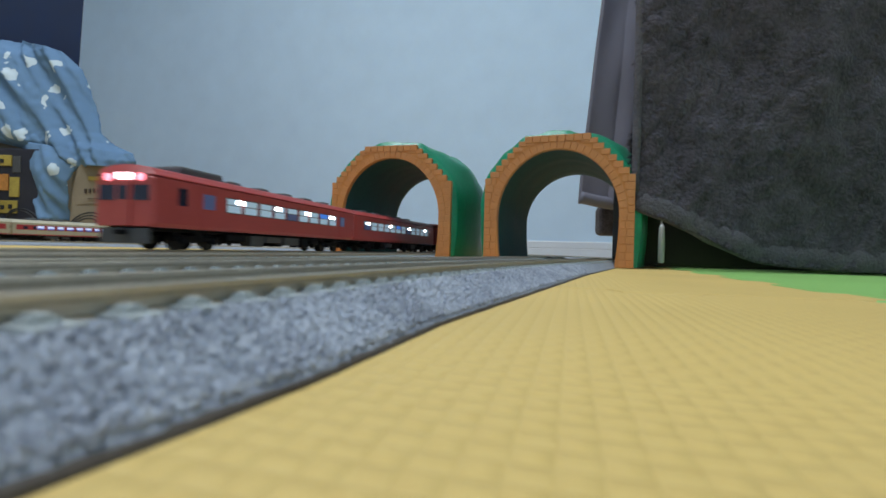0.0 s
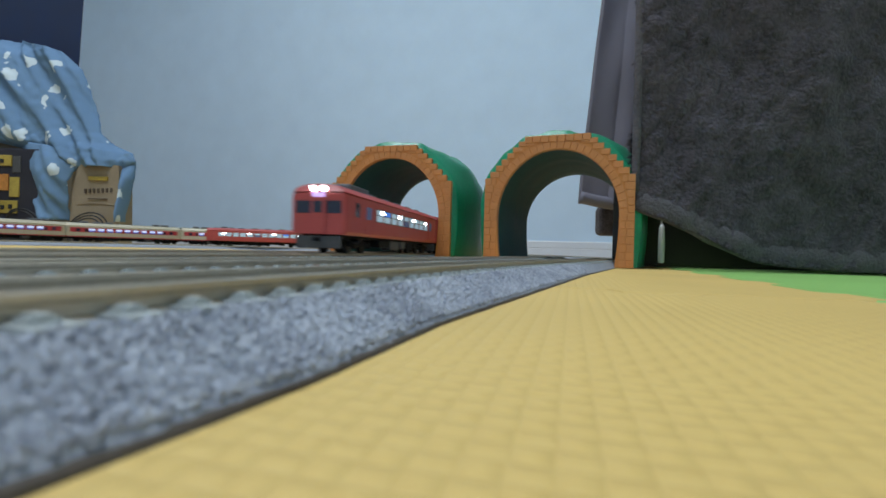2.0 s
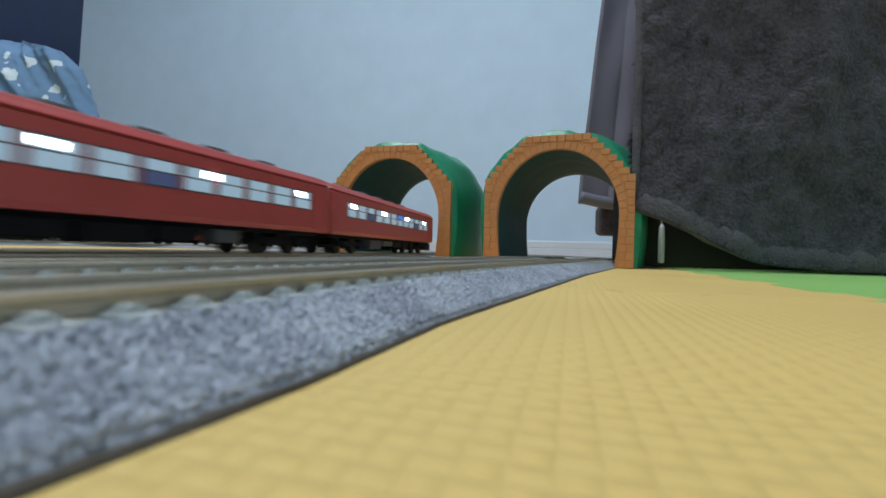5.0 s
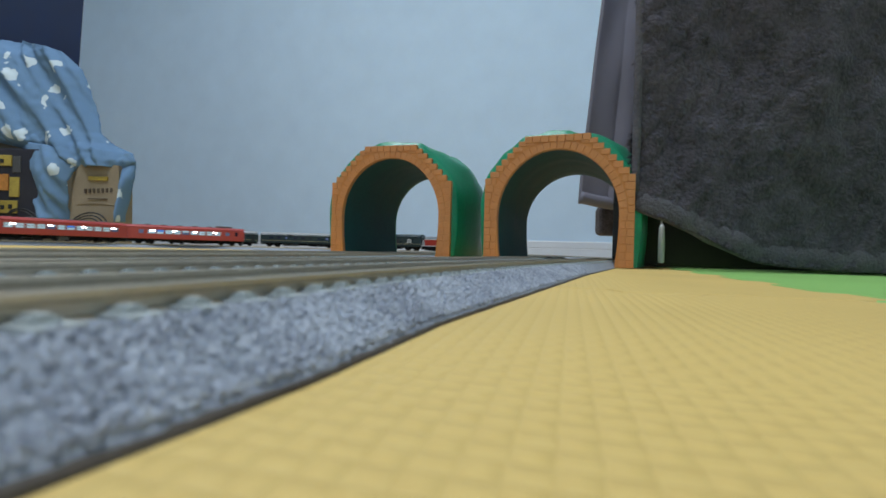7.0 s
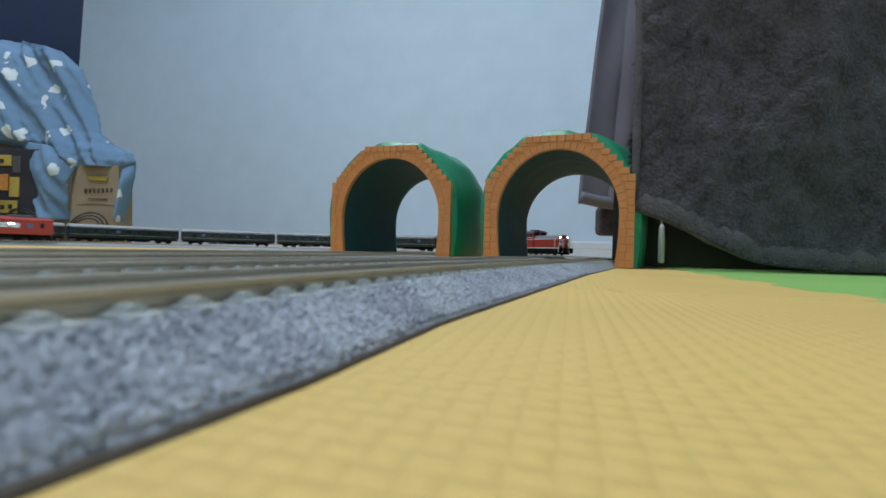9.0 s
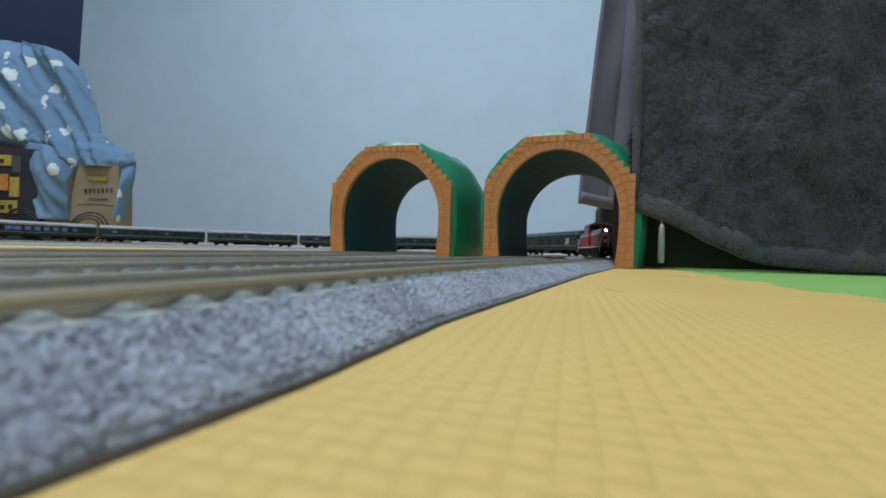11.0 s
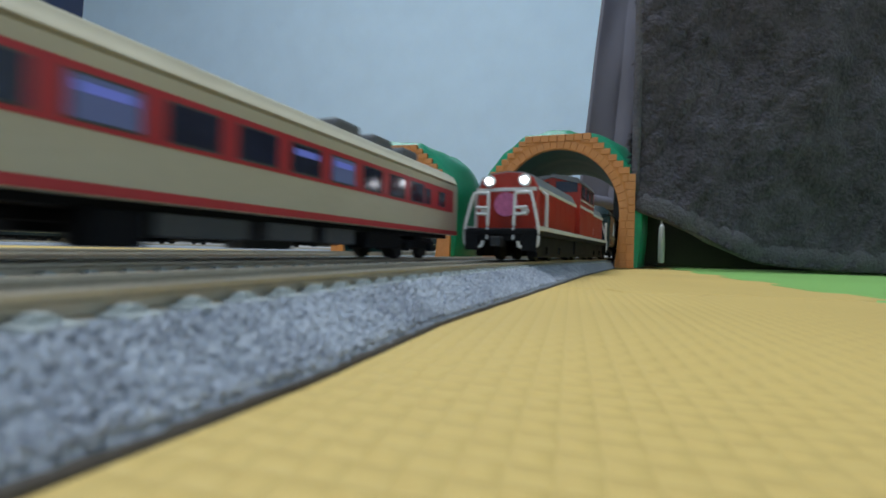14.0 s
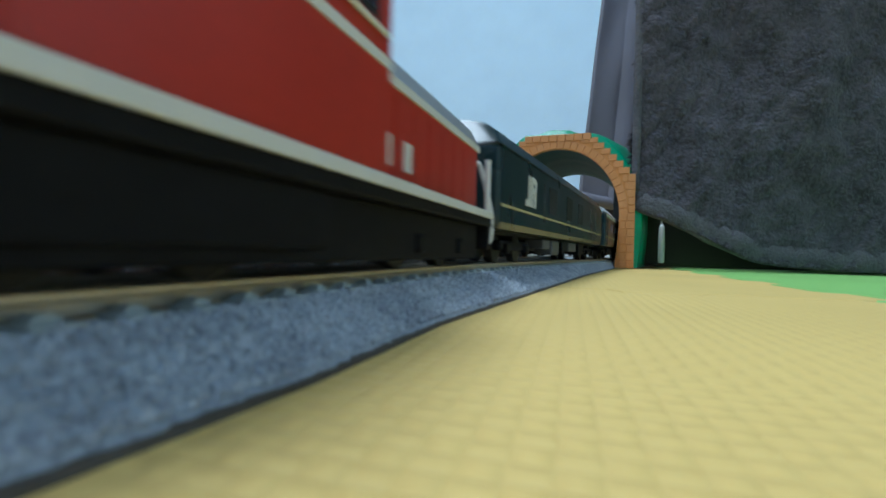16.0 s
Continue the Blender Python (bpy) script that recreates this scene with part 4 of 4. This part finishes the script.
def build_bed_side():
    cover = holder("fleece_blanket", "dark grey plush fleece blanket hanging to the mat", "blanket")
    nu, nv = 200, 190
    rings = []
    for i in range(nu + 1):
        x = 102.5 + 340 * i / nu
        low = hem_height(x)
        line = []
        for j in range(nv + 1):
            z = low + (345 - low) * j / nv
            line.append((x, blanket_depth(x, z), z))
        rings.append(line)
    bm = loft(rings, False)
    bmesh.ops.recalc_face_normals(bm, faces=bm.faces)
    bmesh.ops.solidify(bm, geom=bm.faces[:], thickness=3)
    part("panel", bm, FLEECE, cover, "", True)
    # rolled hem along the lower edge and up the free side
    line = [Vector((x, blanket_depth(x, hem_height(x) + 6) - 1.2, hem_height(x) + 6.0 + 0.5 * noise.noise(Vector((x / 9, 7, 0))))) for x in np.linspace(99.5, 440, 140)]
    seg = 18
    rings = []
    for i, p in enumerate(line):
        d = (line[min(i + 1, 139)] - line[max(i - 1, 0)]).normalized()
        up = Vector((0, -1, 0)).cross(d).normalized()
        up = up if up.z > 0 else -up
        w = 6.0 + 0.4 * noise.noise(Vector((i / 5, 3, 0)))
        end = min(1.0, 0.55 + i / 6)
        rings.append([p + up * (w * end * math.sin(2 * math.pi * k / seg)) + Vector((0, -(2.6 + 0.5 * noise.noise(Vector((i / 3, k / 3, 2)))) * end * math.cos(2 * math.pi * k / seg), 0)) for k in range(seg)])
    part("hem", loft(rings), FLEECE_HEM, cover, "stitched grey hem", True)
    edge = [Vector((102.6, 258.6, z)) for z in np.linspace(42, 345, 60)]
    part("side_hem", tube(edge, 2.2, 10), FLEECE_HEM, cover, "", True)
    # short plush pile
    rnd = random.Random(11)

    def pile(count, longest, widest, low, high, name, material):
        verts, faces = [], []
        for i in range(count):
            x, z = rnd.uniform(101.5, 335), rnd.uniform(1.5, 335)
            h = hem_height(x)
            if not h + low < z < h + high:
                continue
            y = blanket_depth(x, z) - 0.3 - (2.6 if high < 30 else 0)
            a = 2.4 * noise.noise(Vector((x / 40, z / 40, 9))) + 1.6 * noise.noise(Vector((x / 12, z / 12, 4))) - 2.1 + rnd.uniform(-0.3, 0.3)
            n = longest * rnd.uniform(0.45, 1.0)
            w = widest * rnd.uniform(0.45, 1.0)
            dx, dz = math.cos(a), math.sin(a)
            k = len(verts)
            tip = n * rnd.uniform(0.15, 0.6)
            verts += [((x - dz * w) * MM, y * MM, (z + dx * w) * MM), ((x + dz * w) * MM, y * MM, (z - dx * w) * MM), ((x + dx * n) * MM, (y - tip) * MM, (z + dz * n) * MM)]
            faces.append((k, k + 1, k + 2))
        me = bpy.data.meshes.new(name)
        me.from_pydata(verts, [], faces)
        me.materials.append(material)
        ob = tagged(new(name, me), "short plush pile", "", "", "stuff")
        ob.parent = cover
    pile(120000, 4.6, 0.5, 12.5, 400, "pile", PLUSH)
    pile(30000, 6.2, 0.8, 13.5, 400, "pile_nap", PLUSH)
    pile(170000, 1.3, 0.16, 1.2, 11.5, "hem_pile", SHORT_PLUSH)

    # cover further along the bed, with a turned-up lower edge
    rings = []
    for i in range(61):
        u = i / 60
        line = []
        for j in range(61):
            v = j / 60
            z = 70 + 330 * v
            x = 167 + 30 * v ** 1.1 + 150 * u + 4 * (1 - v) * math.sin(u * 8)
            y = 600 + 10 * u + 5 * noise.noise(Vector((u * 5, v * 3, 3))) + (9 * math.sin(u * 14) * (1 - v) if u > 0.2 else 0)
            line.append((x, y, z))
        rings.append(line)
    bm = loft(rings, False)
    bmesh.ops.recalc_face_normals(bm, faces=bm.faces)
    bmesh.ops.solidify(bm, geom=bm.faces[:], thickness=5)
    back = thing("grey_bed_cover", bm, SMOOTH_GREY, "smooth grey cover hanging from the bed", "bed cover", smooth=True)
    part("hem", tube(smooth_line([(169, 598, 78), (200, 598, 72), (240, 604, 69), (318, 606, 67)], 8), 7.5, 12), SMOOTH_GREY, back, "", True)
    bed = holder("bed", "bed behind the hanging blankets, shade under it put in as a board", "bed")
    # This near-black board stands in for the shade under the bed.
    part("shade_board", new_box(112, 900, 300, 320, 0.6, 64, 2), FRAME_AND_SHADE, bed, "near-black board standing for the shade under the bed")
    part("mattress", new_box(248, 900, 332, 590, 120, 420, 20), SMOOTH_GREY, bed)
    part("mattress_edge", new_box(152, 900, 270, 330, 110, 348, 10), SMOOTH_GREY, bed)
    for x in (420, 880):
        for y in (345, 560):
            part("bed_leg", new_box(x, x + 18, y, y + 18, -8.8, 122, 2), FRAME_AND_SHADE, bed)
    part("valance", new_box(200, 235, 612, 640, 32, 70, 6), FLEECE, bed)
    # Plain box added in place of an unidentified grey shape.
    thing("plain_grey_box", new_box(264, 330, 660, 740, -8.5, 26, 3), mat("plain_box_grey", (0.22, 0.23, 0.22), 0.5, fine=300, coarse=40, vary=0.08), "plain grey box added under the bed", "crate")
    pull = holder("cord_pull", "white plastic cord pull hanging under the blanket", "cord pull")
    part("grip", loft([[(129 + r * math.cos(a), 284 + r * math.sin(a), z) for a in np.linspace(0, 2 * math.pi, 13)[:-1]] for z, r in ((3.2, 1.2), (3.8, 1.8), (14, 1.9), (24, 1.6), (26, 0.8))]), WHITE_PAINT, pull, "", True)
    part("cord", tube([(129, 284, 25.5), (128.6, 284, 30), (128, 284, 60)], 0.5, 6), SILVER, pull)


def cloth_rows(bm, rows, depth, seed, fold, n=40, m=10):
    """A hanging piece of cloth between a left and a right edge, given from the top down."""
    rows = np.array(rows, float)
    k = np.linspace(0, len(rows) - 1, (len(rows) - 1) * m + 1)
    e = np.stack([np.interp(k, range(len(rows)), rows[:, c]) for c in range(4)], 1)
    vs = []
    for j, (xa, za, xb, zb) in enumerate(e):
        line = []
        for i in range(n + 1):
            u = i / n
            x, z = xa + (xb - xa) * u, za + (zb - za) * u
            q = noise.noise(Vector((x / 60 + z / 90, z / 240, seed))) + 0.5 * noise.noise(Vector((x / 22 + z / 40, z / 160, seed + 3))) + 0.16 * noise.noise(Vector((x / 9, z / 13, seed + 5)))
            ridge = 1 - abs(noise.noise(Vector((x / 48 + z / 70, z / 300, seed + 8)))) * 2
            line.append(bm.verts.new((x, depth - fold * q - fold * 0.6 * ridge - 30 * math.sin(math.pi * u) * min(1, j / 12), z)))
        vs.append(line)
    for a, b in zip(vs, vs[1:]):
        for i in range(n):
            bm.faces.new((a[i], a[i + 1], b[i + 1], b[i]))


def build_corner_pile():
    bm = bmesh.new()
    cloth_rows(bm, [(-1110, 458, -975, 460), (-1110, 430, -880, 434), (-1110, 390, -838, 396), (-1110, 340, -818, 346), (-1108, 290, -801, 296), (-1103, 246, -786, 250), (-1040, 230, -757, 224), (-962, 214, -712, 206), (-935, 192, -704, 188), (-838, 170, -733, 172)], 1105, 1, 24, 64, 9)
    cloth_rows(bm, [(-955, 226, -820, 205), (-940, 186, -822, 178), (-926, 140, -834, 136), (-914, 92, -836, 90), (-896, 50, -838, 50)], 1078, 4, 18, 26, 8)
    cloth_rows(bm, [(-748, 184, -704, 190), (-738, 150, -708, 152), (-732, 108, -718, 110), (-731, 50, -725, 50)], 1098, 6, 8, 10, 8)
    bmesh.ops.recalc_face_normals(bm, faces=bm.faces)
    bmesh.ops.solidify(bm, geom=bm.faces[:], thickness=1.6)
    thing("printed_cloth", bm, BLUE_CLOTH, "blue cotton cloth with white shapes draped over boxes", "cloth", smooth=True)
    navy = holder("navy_storage_box", "dark navy fabric storage box on the covered pile", "storage box")
    part("body", loft([[(-1500, 1150, z + 4), (-884 + e, 1150, z - 2), (-1000 + e, 1290, z - 2), (-1500, 1290, z + 4)] for z, e in ((408, -14), (416, -4), (428, 0), (600, 7), (860, 14))]), NAVY, navy)
    thing("covered_carton", new_box(-1300, -980, 1152, 1280, -8.6, 404, 4), KRAFT, "brown cardboard carton hidden under the blue cloth", "carton")
    bag = holder("paper_bag", "brown kraft paper bag with dark print", "paper bag")
    part("body", loft([[(-838 + e, 1075, z), (-724 - e, 1072, z), (-724 - e, 1118, z), (-838 + e, 1120, z)] for z, e in ((-8.6, 0), (60, 1), (110, 2), (176, 6))]), KRAFT, bag)
    part("fold_crease", tube([(-821, 1073.5, 88), (-778, 1072, 90), (-727, 1070.5, 87)], 0.9, 6), KRAFT, bag)
    for i in range(7):
        part("print_bar", new_box(-804 + i * 9.6, -804 + i * 9.6 + 4.6, 1070.6, 1073, 112 + i * 0.5, 122 + i * 0.5, 0.4), INK, bag, "dark printed bar")
    part("print_line", new_box(-796, -752, 1070.6, 1072.6, 99, 101, 0.3), INK, bag, "dark printed line")
    part("yellow_label", new_box(-794, -752, 1069, 1074, 141, 150, 0.5), YELLOW_CARD, bag, "yellow label")
    dark = holder("dark_carton", "dark printed carton with yellow and orange panels", "carton")
    part("body", new_box(-1150, -897, 1060, 1100, -8.6, 206, 3), BLACK_CARD, dark)
    part("yellow_panel", new_box(-1120, -956, 1057, 1061, 166, 190, 1), YELLOW_CARD, dark, "yellow panel")
    part("grey_panel", new_box(-953, -936, 1057.5, 1061, 152, 188, 1), BOX_GREY, dark, "dull grey panel")
    part("orange_panel", new_box(-1120, -962, 1057, 1061, 112, 148, 1), ORANGE_CARD, dark, "orange panel")
    part("yellow_panel", new_box(-959, -938, 1057, 1061, 98, 142, 1), YELLOW_CARD, dark, "yellow panel")
    part("yellow_panel", new_box(-1120, -941, 1057, 1061, 62, 90, 1), YELLOW_CARD, dark, "yellow panel")
    for x, z in ((-972, 70), (-955, 72), (-976, 172)):
        part("print_bar", new_box(x - 4, x + 4, 1055.5, 1058, z, z + 9, 0.5), BLACK, dark)
    thing("small_carton", new_box(-895, -866, 1072, 1098, -8.6, 140, 2), KRAFT, "small brown cardboard carton beside the bag", "carton")

    def coil(name, cx, cz, w, h, y, turns, lean):
        pts = []
        for i in range(26 * turns):
            a = 2 * math.pi * i / 26
            r = 1 - 0.16 * (i // 26)
            pts.append((cx + w * r * math.cos(a) + lean * math.sin(a) * 8, y - 3 * (i // 26), max(-6, cz + h * r * math.sin(a))))
        pts.append((pts[-1][0] + 60, y, -6))
        thing(name, tube(pts, 1.7, 6), BLACK, "loose black power cable lying by the boxes", "cable", "black cables")
    coil("power_cable", -780, 28, 44, 40, 1052, 3, 1)
    coil("power_cable", -915, 42, 36, 30, 1045, 2, -1)
    coil("power_cable", -1000, 84, 36, 22, 1040, 3, 1)
    thing("power_strip", new_box(-1000, -890, 1025, 1050, -8.6, 30, 3), BLACK, "black power strip behind the track", "power strip")


build_room()
lay_mats()
lay_track(LOOP_T, "single loop of model track on grey ballast beside the mat edge", 95, True)
lay_track(LOOP_C, "loop of model track on grey ballast, second from outside", 95, False)
lay_track(LOOP_B, "loop of model track on grey ballast, third from outside", 60, False)
lay_track(LOOP_A, "innermost loop of model track on grey ballast", 60, False)
build_tunnel((-36, 313), 17, 98, "green toy tunnel with an orange brick portal, over two tracks", 1, 0.0)
build_tunnel((63, 272), 22, 104, "green toy tunnel with an orange brick portal, beside the blanket", 2, 3.0)
build_bed_side()
build_corner_pile()

# trains: cars in order from the front
TRAIN_B = [make_red_car("head", 1), make_red_car("", 2), make_red_car("", 3), make_red_car("", 4)]
TRAIN_A = [make_red_car("", 5), make_red_car("", 6), make_red_car("", 7), make_red_car("tail", 8)]
TRAIN_C = [make_express_car(k, k > 1) for k in range(1, 6)]
LOCO = make_loco()
TRAIN_T = [make_sleeping_car(0, True)] + [make_sleeping_car(k) for k in range(1, 10)]


def motions():
    table_b = [(0.0, 432), (1.5, 218), (2.3, 87), (3.1, -35), (3.5, -92), (4.0, -157), (6.3, -483), (6.6, -521), (16.0, -1720)]
    table_a = [(0.0, 657), (0.5, 712), (0.8, 749), (6.3, 1322), (7.5, 1446), (9.0, 1615), (16.0, 2400)]
    table_c = [(0.0, -1439), (13.0, 30), (13.5, 78), (14.0, 132), (14.5, 187), (16.0, 357)]
    table_t = [(0.0, 1296), (6.3, 797), (9.0, 566), (11.7, 319), (12.5, 256), (13.3, 193), (14.0, 125), (15.0, 46), (15.5, 6), (16.0, -35)]
    for k, car in enumerate(TRAIN_B):
        walk(car, run(LOOP_B, table_b, 71 + 142 * k, 96, k == 3))
    for k, car in enumerate(TRAIN_A):
        walk(car, run(LOOP_A, table_a, 71 + 142 * k, 96, k == 3))
    for k, car in enumerate(TRAIN_C):
        walk(car, run(LOOP_C, table_c, 71 + 142 * k, 96, k == 4))
    walk(LOCO, run(LOOP_T, table_t, 51, 72))
    for k, car in enumerate(TRAIN_T):
        walk(car, run(LOOP_T, table_t, 186 + 145 * k, 97))


motions()
